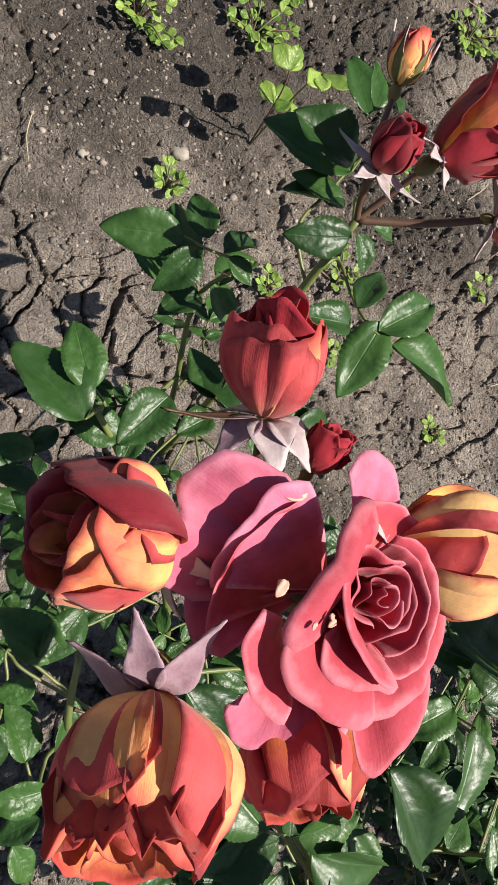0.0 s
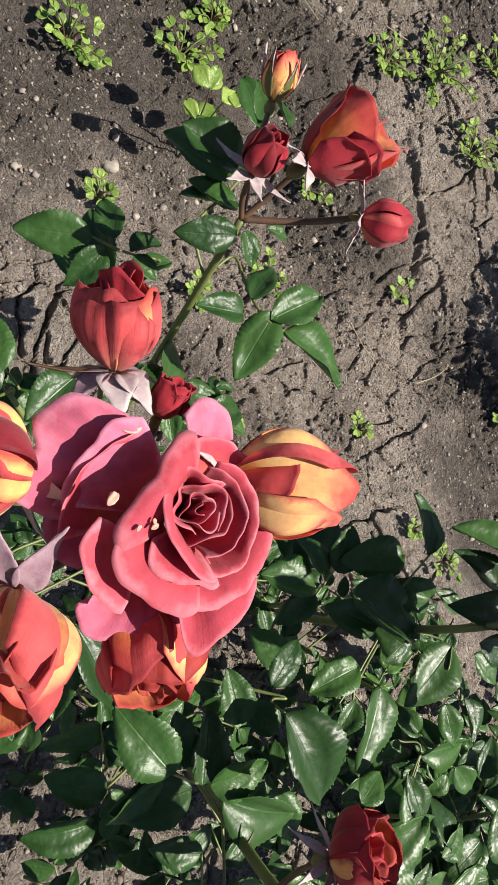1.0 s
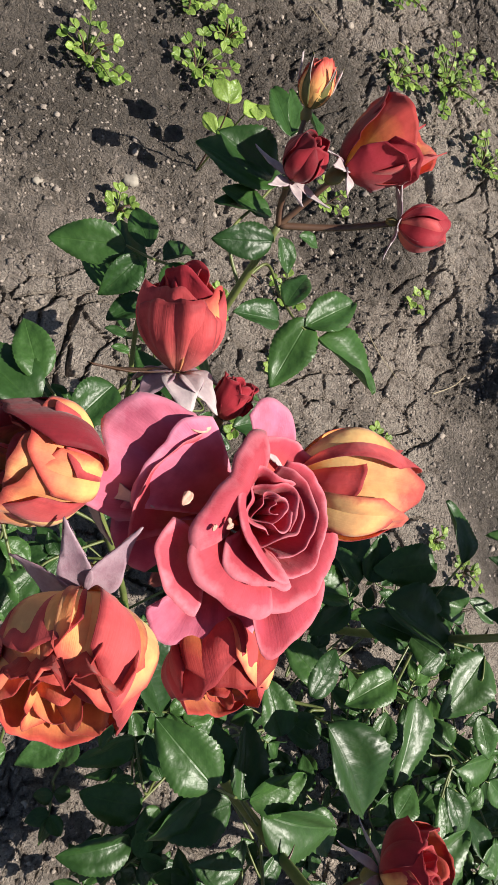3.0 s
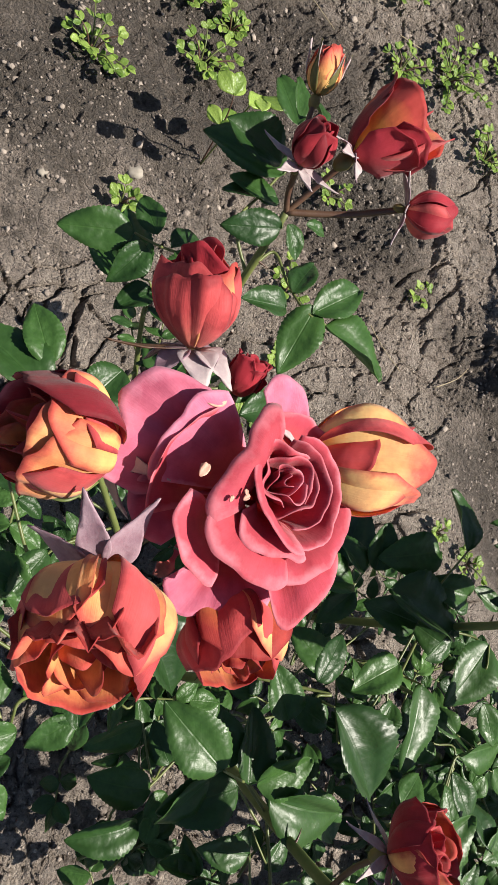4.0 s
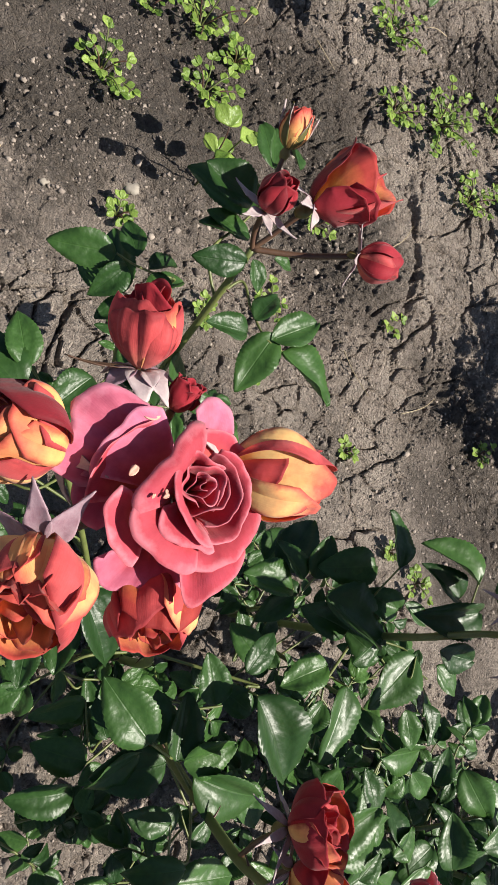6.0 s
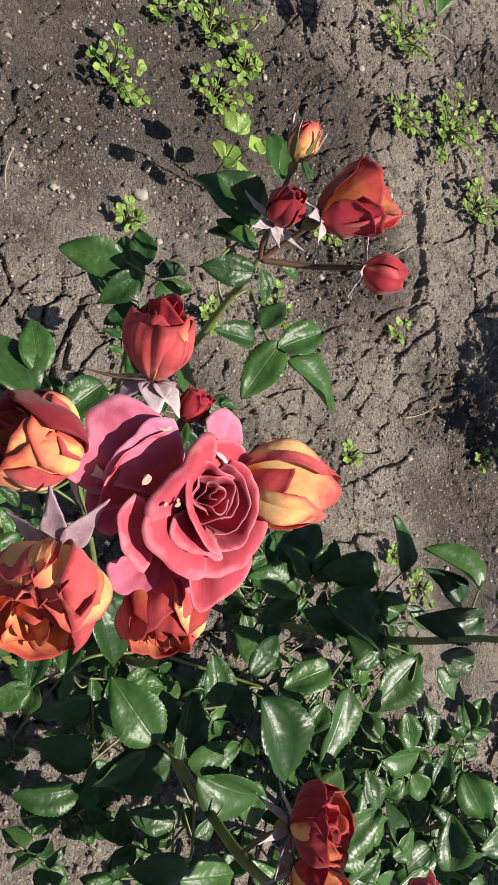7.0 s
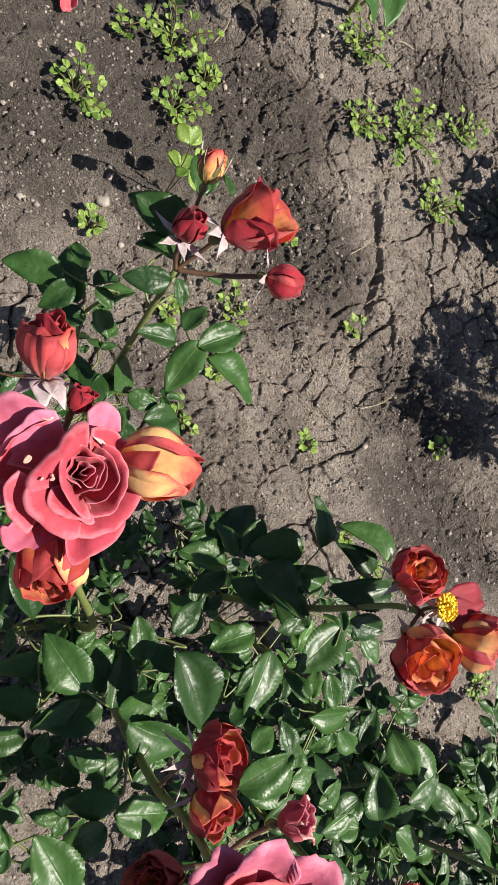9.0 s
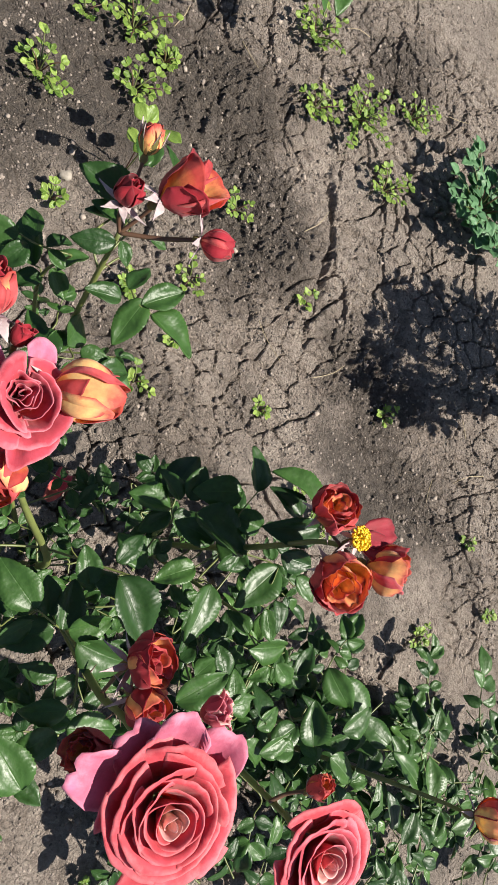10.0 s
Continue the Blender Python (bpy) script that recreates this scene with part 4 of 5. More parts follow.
bud(bush, f5b, (-0.75, 0.10, 0.6), 0.046, 32, "small dark red flower with a golden petal, half open", 0, 24, (GOLD_IN, DARK_RED), (GOLD_IN, RED_OUT), 1.1, (1,), "half_open_flower")
stalk(bush, (0.194, -0.25, 0.46), f5b)
f5c = Vector((0.236, -0.212, 0.480))
b = bud(bush, f5c, (0.65, 0.35, 0.6), 0.034, 33, "small withered pink flower with ragged rim", 0, 55, (PALE_HEART, PINK_OUT), (SCRAP, SCRAP), 1.2, name="withered_flower")
stalk(bush, (0.198, -0.25, 0.46), f5c)
f6 = Vector((0.350, -0.304, 0.505))
open_rose(low_bush, f6, (0.05, -0.15, 1.0), 52, 48, 22, 34, "full rose-red flower with pink rims", ((PALE_HEART, ROSE_RED), (PINK_IN, ROSE_RED), (PINK_IN, ROSE_RED), (ROSE_RED, PINK_OUT)), (-3, 2))
stalk(low_bush, (0.352, -0.295, 0.47), f6, 0.003, STEM)
f6b = Vector((0.380, -0.276, 0.465))
b = bud(low_bush, f6b, (0.1, 0.5, 0.85), 0.032, 35, "small terracotta bud, tip golden", 0, 5)
sepals(b, (0, 72, 144, 216, 288), 0.022, 0.007, (70, 30, 20), 36)
stalk(low_bush, (0.352, -0.295, 0.44), f6b)
f7 = Vector((0.760, -0.335, 0.345))
b = cup_flower(low_bush, f7, (0.5, 0.1, 0.85), 50, 27, "terracotta rose with a golden petal", ((20, 160, 0.95, TERRA, 3.0, 1.0), (100, 150, 0.96, TERRA, 3.0, 1.0), (300, 150, 0.92, TERRA, 3.0, 1.0), (210, 130, 0.90, PALE, 2.0, 1.05)), (GOLDEN, TERRA), 37, mouth=0.72, fray=2.0)
sepals(b, (100, 170, 240, 310, 20), 0.034, 0.010, (100, 110, 110), 38)

# the fading cluster with the bare yellow heart
ROSY, WINE = (PALE_GOLD, ROSE_RED), (RED_OUT, CRIMSON)
for k, (place, axis, high, wide, mouth, label, outer, inner) in enumerate((
        ((0.353, -0.006, 0.452), (-0.05, 0.35, 0.93), 42, 25, 0.74, "fading terracotta rose with ragged rim", ((60, 150, 0.96, WINE, 3.0, 1.0), (330, 150, 0.96, TERRA, 3.0, 1.0), (270, 120, 0.84, SUNSET, 3.0, 1.05), (200, 150, 0.92, ROSY, 4.0, 1.05), (120, 140, 0.92, WINE, 3.0, 1.1)), (SUNSET, GOLDEN, TERRA)),
        ((0.374, -0.056, 0.450), (-0.10, -0.50, 0.85), 52, 30, 0.78, "fading terracotta rose, its petals hanging open", ((330, 150, 0.92, TERRA, 4.0, 1.0), (230, 150, 0.96, WINE, 5.0, 1.1), (280, 150, 0.98, WINE, 5.0, 1.15), (150, 120, 0.90, TERRA, 3.0, 1.0), (75, 150, 0.86, GOLDEN, 3.0, 1.0)), (PALE, GOLDEN, TERRA)),
        ((0.414, -0.046, 0.460), (0.72, -0.06, 0.66), 50, 26, 0.66, "fading golden and red rose", ((20, 180, 0.92, TERRA, 3.0, 1.0), (270, 150, 0.90, ROSY, 3.0, 1.0), (190, 120, 0.90, PALE, 2.0, 1.0), (100, 130, 0.84, WINE, 4.0, 1.2)), (PALE, PALE, ROSY)))):
    b = cup_flower(side_bush, place, axis, high, wide, label, outer, inner, 41 + k, "fading_flower", mouth, 2.8, 6)
    sepals(b, (0, 72, 144, 216, 288), 0.026, 0.010, (95, 110, 120), 50 + k)
    stalk(side_bush, NODE, place)
heart = flower_head(side_bush, "bare_flower_heart", (0.386, -0.023, 0.470), (0.0, 0.1, 1.0), 0, "bare yellow stamens of a rose that lost its petals", 0.006)
stalk(side_bush, NODE, (0.386, -0.023, 0.466))
hr = random.Random(3)
for k in range(120):
    a, d = hr.uniform(0, 6.283), 0.0125 * math.sqrt(hr.random())
    p = Vector((d * math.cos(a), d * math.sin(a), 0.012 - d * 0.4 + hr.uniform(0, 0.003)))
    part("stamen", tube_mesh("stamen", [p * 0.2, p * 0.7, p, p * 1.12], 0.0004, 0.0015, 5), heart, "", (POLLEN,))
for turn, seed in ((-8, 71), (22, 72)):
    petal(heart, turn, 0.052, 0.034, (88, 80, 84), 0.040, (DARK_RED, PINK_OUT), seed, ruffle=0.002, reflex=0.004)
sepals(heart, (120, 170, 220, 270, 320), 0.026, 0.008, (95, 105, 110), 60)

# ---- the younger rose bush behind it ----
young_bush = thing("rose_bush", (0.10, 0.12, 0), "young rose bush with orange-red flowers and buds", "rose bush", "rose bushes")
FORK = (0.075, 0.224, 0.415)
cane(young_bush, [(0.10, 0.12, -0.02), (0.092, 0.15, 0.13), (0.08, 0.184, 0.29), FORK], 0.0045, 0.0028, STEM, 6, seed=12)
cane(young_bush, [(0.10, 0.12, -0.02), (0.06, 0.17, 0.14), (0.035, 0.215, 0.24), (0.05, 0.228, 0.30)], 0.0035, 0.0016, STEM, 3, seed=13)
ORANGE, VELVET = (GOLD_IN, SUNSET_OUT), (DARK_RED, DARK_RED)
y1 = Vector((0.095, 0.248, 0.462))
b = cup_flower(young_bush, y1, (0.66, 0.62, 0.50), 70, 24, "orange-red rose unfolding, golden at its base", ((130, 130, 0.80, VELVET, 4.0, 1.4), (40, 140, 1.00, TERRA, 5.0, 1.5), (345, 110, 0.94, TERRA, 5.0, 1.5), (215, 130, 0.74, (GOLD_IN, SUNSET_OUT), 2.4, 1.05), (300, 100, 0.60, (RED_OUT, CRIMSON), 4.0, 1.3)), ((GOLD_IN, RED_OUT), (RED_OUT, RED_OUT)), 51, mouth=0.78, fray=1.0, count=2)
petal(b, 150, 0.052, 0.050, (84, 18, 4), 0.030, VELVET, 511, ruffle=0.002, reflex=0.004)
petal(b, 300, 0.044, 0.046, (88, 26, 44), 0.032, (RED_OUT, CRIMSON), 512, ruffle=0.002, reflex=0.005)
sepals(b, (195, 240, 275), 0.036, 0.016, (95, 122, 110), 53)
stalk(young_bush, FORK, y1)
y2 = Vector((0.074, 0.298, 0.446))
b = bud(young_bush, y2, (-0.05, 0.75, 0.66), 0.034, 54, "small golden and red rosebud between its sepals", 0, 0, (GOLD_IN, GOLD_OUT), fat=0.95, close=18)
sepals(b, (0, 72, 144, 216, 288), 0.034, 0.009, (75, 12, 20), 55, (SEPAL_IN, SEPAL_GREEN))
stalk(young_bush, FORK, y2)
y3 = Vector((0.062, 0.234, 0.452))
b = cup_flower(young_bush, y3, (0.05, 0.35, 0.95), 34, 12.5, "small dark red rosebud, tightly wrapped", ((200, 170, 0.97, VELVET, 0.8, 0.9), (20, 170, 0.95, (CRIMSON, CRIMSON), 1.0, 1.0), (120, 160, 0.93, VELVET, 0.8, 1.0), (290, 160, 0.92, (CRIMSON, CRIMSON), 1.0, 1.05)), (VELVET, (CRIMSON, CRIMSON)), 56, "bud", 0.50, 1.6)
sepals(b, (150, 225, 280, 330), 0.027, 0.013, (95, 85, 80), 57)
stalk(young_bush, FORK, y3)
y4 = Vector((0.146, 0.232, 0.455))
b = cup_flower(young_bush, y4, (0.90, -0.04, 0.34), 37, 13.5, "small red rosebud with an orange rim", ((250, 180, 0.95, VELVET, 0.8, 0.9), (20, 150, 0.97, (CRIMSON, CRIMSON), 1.5, 1.0), (100, 140, 0.96, (GOLD_IN, CRIMSON), 1.5, 1.0), (170, 140, 0.94, (CRIMSON, RED_OUT), 1.2, 1.05)), ((CRIMSON, CRIMSON), TERRA), 58, "bud", 0.56, 1.9)
sepals(b, (20, 60, 130, 200), 0.028, 0.013, (98, 104, 100), 59)
stalk(young_bush, FORK, y4, 0.0026)

# ---- leaves of both bushes ----
rose_leaf(young_bush, (0.098, 0.229, 0.355), [((0.139, 0.171, 0.375), (0.192, 0.140, 0.375)), ((0.129, 0.183, 0.375), (0.108, 0.130, 0.375)), ((0.103, 0.175, 0.375), (0.063, 0.167, 0.375)), ((0.127, 0.177, 0.375), (0.168, 0.208, 0.375)), ((0.108, 0.189, 0.375), (0.126, 0.222, 0.375))], widen=1.04)
rose_leaf(young_bush, (0.060, 0.236, 0.365), [((0.092, 0.287, 0.372), (0.032, 0.308, 0.372)), ((0.09, 0.26, 0.372), (0.049, 0.263, 0.372)), ((0.101, 0.337, 0.372), (0.085, 0.376, 0.372)), ((0.127, 0.349, 0.372), (0.113, 0.37, 0.372))], widen=1.1)
rose_leaf(young_bush, (0.052, 0.229, 0.310), [((-0.008, 0.220, 0.330), (-0.065, 0.211, 0.330)), ((0.010, 0.225, 0.330), (-0.005, 0.256, 0.330)), ((0.022, 0.218, 0.330), (0.049, 0.242, 0.330)), ((0.003, 0.213, 0.330), (-0.019, 0.179, 0.330)), ((0.025, 0.215, 0.330), (0.048, 0.202, 0.330))])
rose_leaf(young_bush, (0.090, 0.243, 0.390), [((0.075, 0.214, 0.410), (0.031, 0.201, 0.410)), ((0.070, 0.264, 0.410), (0.021, 0.277, 0.410)), ((0.088, 0.262, 0.370), (0.048, 0.271, 0.370)), ((0.082, 0.307, 0.410), (0.076, 0.342, 0.410)), ((0.080, 0.219, 0.410), (0.095, 0.198, 0.410)), ((0.123, 0.260, 0.360), (0.146, 0.261, 0.360))])
rose_leaf(young_bush, (0.077, 0.156, 0.260), [((0.071, 0.119, 0.280), (0.027, 0.151, 0.280)), ((0.079, 0.136, 0.280), (0.095, 0.185, 0.280)), ((0.086, 0.117, 0.280), (0.096, 0.087, 0.280)), ((0.095, 0.135, 0.280), (0.130, 0.133, 0.280)), ((0.118, 0.114, 0.280), (0.164, 0.134, 0.280))])
rose_leaf(young_bush, (0.035, 0.200, 0.230), [((0.024, 0.226, 0.250), (-0.004, 0.287, 0.250)), ((0.012, 0.221, 0.250), (-0.030, 0.254, 0.250)), ((0.036, 0.217, 0.250), (0.003, 0.192, 0.250)), ((0.044, 0.231, 0.250), (0.071, 0.201, 0.250)), ((0.050, 0.230, 0.250), (0.082, 0.275, 0.250))])
rose_leaf(bush, (-0.040, 0.096, 0.300), [((-0.051, 0.108, 0.320), (-0.084, 0.120, 0.320)), ((-0.053, 0.122, 0.320), (-0.066, 0.148, 0.320)), ((-0.047, 0.089, 0.320), (-0.066, 0.078, 0.320)), ((-0.025, 0.077, 0.320), (-0.063, 0.084, 0.320)), ((-0.014, 0.085, 0.320), (-0.022, 0.058, 0.320))])
rose_leaf(bush, (-0.044, 0.089, 0.340), [((-0.056, 0.076, 0.360), (-0.104, 0.111, 0.360)), ((-0.056, 0.093, 0.360), (-0.073, 0.133, 0.360)), ((-0.009, 0.101, 0.360), (-0.036, 0.064, 0.360)), ((-0.070, 0.067, 0.360), (-0.086, 0.050, 0.360)), ((-0.080, 0.052, 0.360), (-0.106, 0.053, 0.360))])
rose_leaf(bush, (-0.045, -0.040, 0.380), [((-0.080, 0.027, 0.400), (-0.103, 0.035, 0.400)), ((-0.046, -0.026, 0.400), (-0.065, -0.054, 0.400)), ((-0.053, -0.048, 0.400), (-0.087, -0.030, 0.400)), ((-0.066, -0.059, 0.420), (-0.084, -0.066, 0.420)), ((-0.053, 0.009, 0.360), (-0.088, 0.031, 0.360))])
rose_leaf(bush, (-0.031, -0.118, 0.310), [((-0.048, -0.118, 0.330), (-0.063, -0.085, 0.330)), ((-0.032, -0.112, 0.330), (-0.028, -0.081, 0.330)), ((-0.034, -0.133, 0.330), (-0.067, -0.139, 0.330)), ((-0.035, -0.148, 0.330), (-0.059, -0.162, 0.330)), ((-0.047, -0.162, 0.330), (-0.031, -0.186, 0.330))])
rose_leaf(bush, (0.004, -0.050, 0.420), [((-0.003, -0.053, 0.440), (0.033, -0.095, 0.440)), ((-0.000, -0.068, 0.420), (-0.004, -0.105, 0.420)), ((-0.022, -0.084, 0.420), (-0.021, -0.115, 0.420)), ((0.021, -0.045, 0.410), (0.054, -0.054, 0.410))])
rose_leaf(side_bush, (0.360, -0.006, 0.280), [((0.336, 0.022, 0.330), (0.321, 0.079, 0.330)), ((0.331, 0.022, 0.300), (0.268, 0.007, 0.300)), ((0.374, -0.009, 0.300), (0.407, -0.028, 0.300)), ((0.367, -0.016, 0.300), (0.314, -0.007, 0.300)), ((0.274, -0.018, 0.300), (0.353, -0.057, 0.300)), ((0.306, -0.046, 0.300), (0.250, -0.032, 0.300))])
rose_leaf(side_bush, (0.427, -0.016, 0.350), [((0.392, 0.019, 0.379), (0.323, 0.061, 0.379)), ((0.378, 0.000, 0.370), (0.321, 0.032, 0.370)), ((0.406, -0.008, 0.370), (0.320, -0.031, 0.370)), ((0.360, -0.050, 0.370), (0.418, -0.055, 0.370)), ((0.435, 0.003, 0.370), (0.456, 0.058, 0.370))], widen=0.8)
rose_leaf(side_bush, (0.262, -0.027, 0.260), [((0.248, -0.017, 0.280), (0.190, -0.011, 0.280)), ((0.249, -0.023, 0.280), (0.215, -0.054, 0.280)), ((0.259, -0.005, 0.280), (0.227, 0.029, 0.280)), ((0.272, -0.002, 0.280), (0.279, 0.044, 0.280)), ((0.257, 0.000, 0.240), (0.289, 0.067, 0.240)), ((0.261, 0.010, 0.200), (0.286, 0.062, 0.200))])
rose_leaf(side_bush, (0.415, -0.054, 0.260), [((0.416, -0.060, 0.280), (0.364, -0.121, 0.280)), ((0.447, -0.066, 0.280), (0.485, -0.095, 0.280)), ((0.395, -0.102, 0.320), (0.403, -0.142, 0.320)), ((0.409, -0.115, 0.280), (0.428, -0.158, 0.280)), ((0.368, -0.068, 0.280), (0.321, -0.046, 0.280))])
rose_leaf(side_bush, (0.458, -0.183, 0.220), [((0.414, -0.151, 0.240), (0.378, -0.125, 0.240)), ((0.475, -0.160, 0.240), (0.411, -0.170, 0.240)), ((0.454, -0.190, 0.240), (0.429, -0.213, 0.240)), ((0.501, -0.195, 0.240), (0.523, -0.152, 0.240)), ((0.466, -0.184, 0.240), (0.503, -0.212, 0.240))])
rose_leaf(side_bush, (0.306, -0.091, 0.280), [((0.313, -0.098, 0.300), (0.295, -0.172, 0.300)), ((0.287, -0.082, 0.300), (0.238, -0.105, 0.300)), ((0.317, -0.077, 0.300), (0.341, -0.047, 0.300)), ((0.347, -0.125, 0.220), (0.323, -0.160, 0.220))])
rose_leaf(bush, (0.196, -0.105, 0.320), [((0.172, -0.108, 0.370), (0.221, -0.173, 0.370)), ((0.154, -0.122, 0.340), (0.137, -0.082, 0.340)), ((0.187, -0.125, 0.340), (0.154, -0.108, 0.340)), ((0.177, -0.095, 0.340), (0.201, -0.058, 0.340)), ((0.234, -0.094, 0.270), (0.197, -0.057, 0.270))])
rose_leaf(bush, (0.152, -0.175, 0.280), [((0.105, -0.155, 0.340), (0.056, -0.111, 0.340)), ((0.131, -0.163, 0.300), (0.117, -0.120, 0.300)), ((0.148, -0.175, 0.300), (0.149, -0.119, 0.300)), ((0.155, -0.177, 0.300), (0.199, -0.155, 0.300)), ((0.166, -0.185, 0.300), (0.243, -0.210, 0.300)), ((0.139, -0.177, 0.300), (0.077, -0.195, 0.300))])
rose_leaf(bush, (0.116, -0.176, 0.220), [((0.079, -0.144, 0.240), (0.035, -0.166, 0.240)), ((0.106, -0.174, 0.240), (0.086, -0.143, 0.240)), ((0.092, -0.193, 0.240), (0.041, -0.186, 0.240)), ((0.085, -0.217, 0.240), (0.031, -0.229, 0.240)), ((0.106, -0.195, 0.240), (0.088, -0.213, 0.240))])
rose_leaf(bush, (0.229, -0.250, 0.190), [((0.202, -0.234, 0.210), (0.164, -0.264, 0.210)), ((0.220, -0.269, 0.210), (0.244, -0.242, 0.210)), ((0.175, -0.284, 0.210), (0.213, -0.290, 0.210)), ((0.192, -0.286, 0.250), (0.260, -0.284, 0.250)), ((0.259, -0.294, 0.210), (0.294, -0.275, 0.210)), ((0.262, -0.208, 0.210), (0.297, -0.255, 0.210))])
rose_leaf(low_bush, (0.581, -0.256, 0.194), [((0.569, -0.293, 0.214), (0.554, -0.226, 0.214)), ((0.574, -0.182, 0.214), (0.628, -0.243, 0.214)), ((0.618, -0.269, 0.214), (0.671, -0.231, 0.214)), ((0.534, -0.267, 0.214), (0.487, -0.301, 0.214)), ((0.602, -0.305, 0.214), (0.654, -0.337, 0.214))])
rose_leaf(low_bush, (0.428, -0.264, 0.220), [((0.410, -0.241, 0.240), (0.403, -0.198, 0.240)), ((0.404, -0.247, 0.240), (0.449, -0.235, 0.240)), ((0.341, -0.274, 0.300), (0.381, -0.252, 0.300)), ((0.463, -0.301, 0.240), (0.509, -0.270, 0.240)), ((0.346, -0.214, 0.240), (0.379, -0.187, 0.240)), ((0.431, -0.289, 0.240), (0.481, -0.318, 0.240))])
rose_leaf(side_bush, (0.296, -0.194, 0.310), [((0.283, -0.231, 0.330), (0.338, -0.192, 0.330)), ((0.298, -0.239, 0.330), (0.359, -0.215, 0.330)), ((0.340, -0.198, 0.330), (0.320, -0.162, 0.330)), ((0.330, -0.255, 0.330), (0.355, -0.234, 0.330))])
rose_leaf(low_bush, (0.484, -0.257, 0.220), [((0.464, -0.261, 0.240), (0.448, -0.211, 0.240)), ((0.452, -0.269, 0.240), (0.487, -0.241, 0.240)), ((0.506, -0.372, 0.240), (0.495, -0.323, 0.240)), ((0.517, -0.294, 0.240), (0.471, -0.296, 0.240))])
rose_leaf(low_bush, (0.649, -0.220, 0.180), [((0.674, -0.255, 0.200), (0.606, -0.191, 0.200)), ((0.581, -0.278, 0.200), (0.558, -0.224, 0.200)), ((0.644, -0.274, 0.200), (0.596, -0.300, 0.200)), ((0.725, -0.285, 0.200), (0.661, -0.248, 0.200))])
rose_leaf(low_bush, (0.774, -0.326, 0.220), [((0.762, -0.337, 0.240), (0.706, -0.283, 0.240)), ((0.735, -0.362, 0.260), (0.718, -0.407, 0.260)), ((0.782, -0.352, 0.240), (0.783, -0.287, 0.240)), ((0.837, -0.392, 0.240), (0.894, -0.350, 0.240)), ((0.720, -0.392, 0.240), (0.699, -0.339, 0.240))])
rose_leaf(bush, (0.185, -0.254, 0.280), [((0.153, -0.223, 0.300), (0.110, -0.217, 0.300)), ((0.174, -0.256, 0.300), (0.122, -0.266, 0.300)), ((0.203, -0.271, 0.300), (0.202, -0.294, 0.300)), ((0.167, -0.279, 0.300), (0.123, -0.310, 0.300)), ((0.146, -0.336, 0.300), (0.099, -0.284, 0.300)), ((0.115, -0.170, 0.300), (0.078, -0.204, 0.300))])
rose_leaf(young_bush, (0.047, 0.131, 0.250), [((0.053, 0.130, 0.270), (0.028, 0.168, 0.270)), ((0.061, 0.125, 0.270), (0.084, 0.159, 0.270)), ((0.053, 0.116, 0.270), (0.026, 0.095, 0.270)), ((0.081, 0.109, 0.270), (0.113, 0.124, 0.270)), ((0.089, 0.104, 0.270), (0.122, 0.095, 0.270)), ((0.128, 0.117, 0.270), (0.172, 0.117, 0.270))])

# leaves low in the bed, where single ones are lost in the mass
fr = random.Random(21)
for k in range(200):
    x, y = fr.uniform(0.36, 1.15), fr.uniform(-0.56, -0.10)
    if y > -0.15 - 0.16 * (x - 0.36) + 0.04 * fr.random() or y < -0.62 + 0.12 * (x - 0.3):
        continue
    spread_leaf(low_bush, (x, y, fr.uniform(0.03, 0.18)), fr.uniform(0, 360), fr.uniform(0.034, 0.052), fr.uniform(-0.2, 0.2), NEW_LEAFLETS if k % 9 == 0 else LOW_LEAFLETS)
for k in range(64):
    x, y = fr.uniform(0.06, 0.44), fr.uniform(-0.30, 0.03)
    spread_leaf(bush if x < 0.26 else side_bush, (x, y, fr.uniform(0.05, 0.17)), fr.uniform(0, 360), fr.uniform(0.026, 0.036), fr.uniform(-0.2, 0.2), LOW_LEAFLETS)
for k in range(12):
    spread_leaf(side_bush, (fr.uniform(0.40, 0.62), fr.uniform(-0.28, -0.07), fr.uniform(0.04, 0.16)), fr.uniform(0, 360), fr.uniform(0.028, 0.042), fr.uniform(-0.2, 0.2), LOW_LEAFLETS)
for k in range(9):
    spread_leaf(bush, (fr.uniform(0.10, 0.24), fr.uniform(-0.40, -0.28), fr.uniform(0.08, 0.24)), fr.uniform(0, 360), fr.uniform(0.030, 0.040), fr.uniform(-0.2, 0.2), LOW_LEAFLETS)
for k in range(14):
    spread_leaf(bush, (fr.uniform(-0.10, 0.06), fr.uniform(-0.12, 0.10), fr.uniform(0.14, 0.30)), fr.uniform(90, 270), fr.uniform(0.028, 0.038), fr.uniform(-0.2, 0.2))
for k in range(9):
    a = fr.uniform(0, 6.28)
    spread_leaf(young_bush, (0.08 + 0.05 * math.cos(a), 0.15 + 0.05 * math.sin(a), fr.uniform(0.10, 0.2)), math.degrees(a), fr.uniform(0.024, 0.034), fr.uniform(-0.2, 0.2))
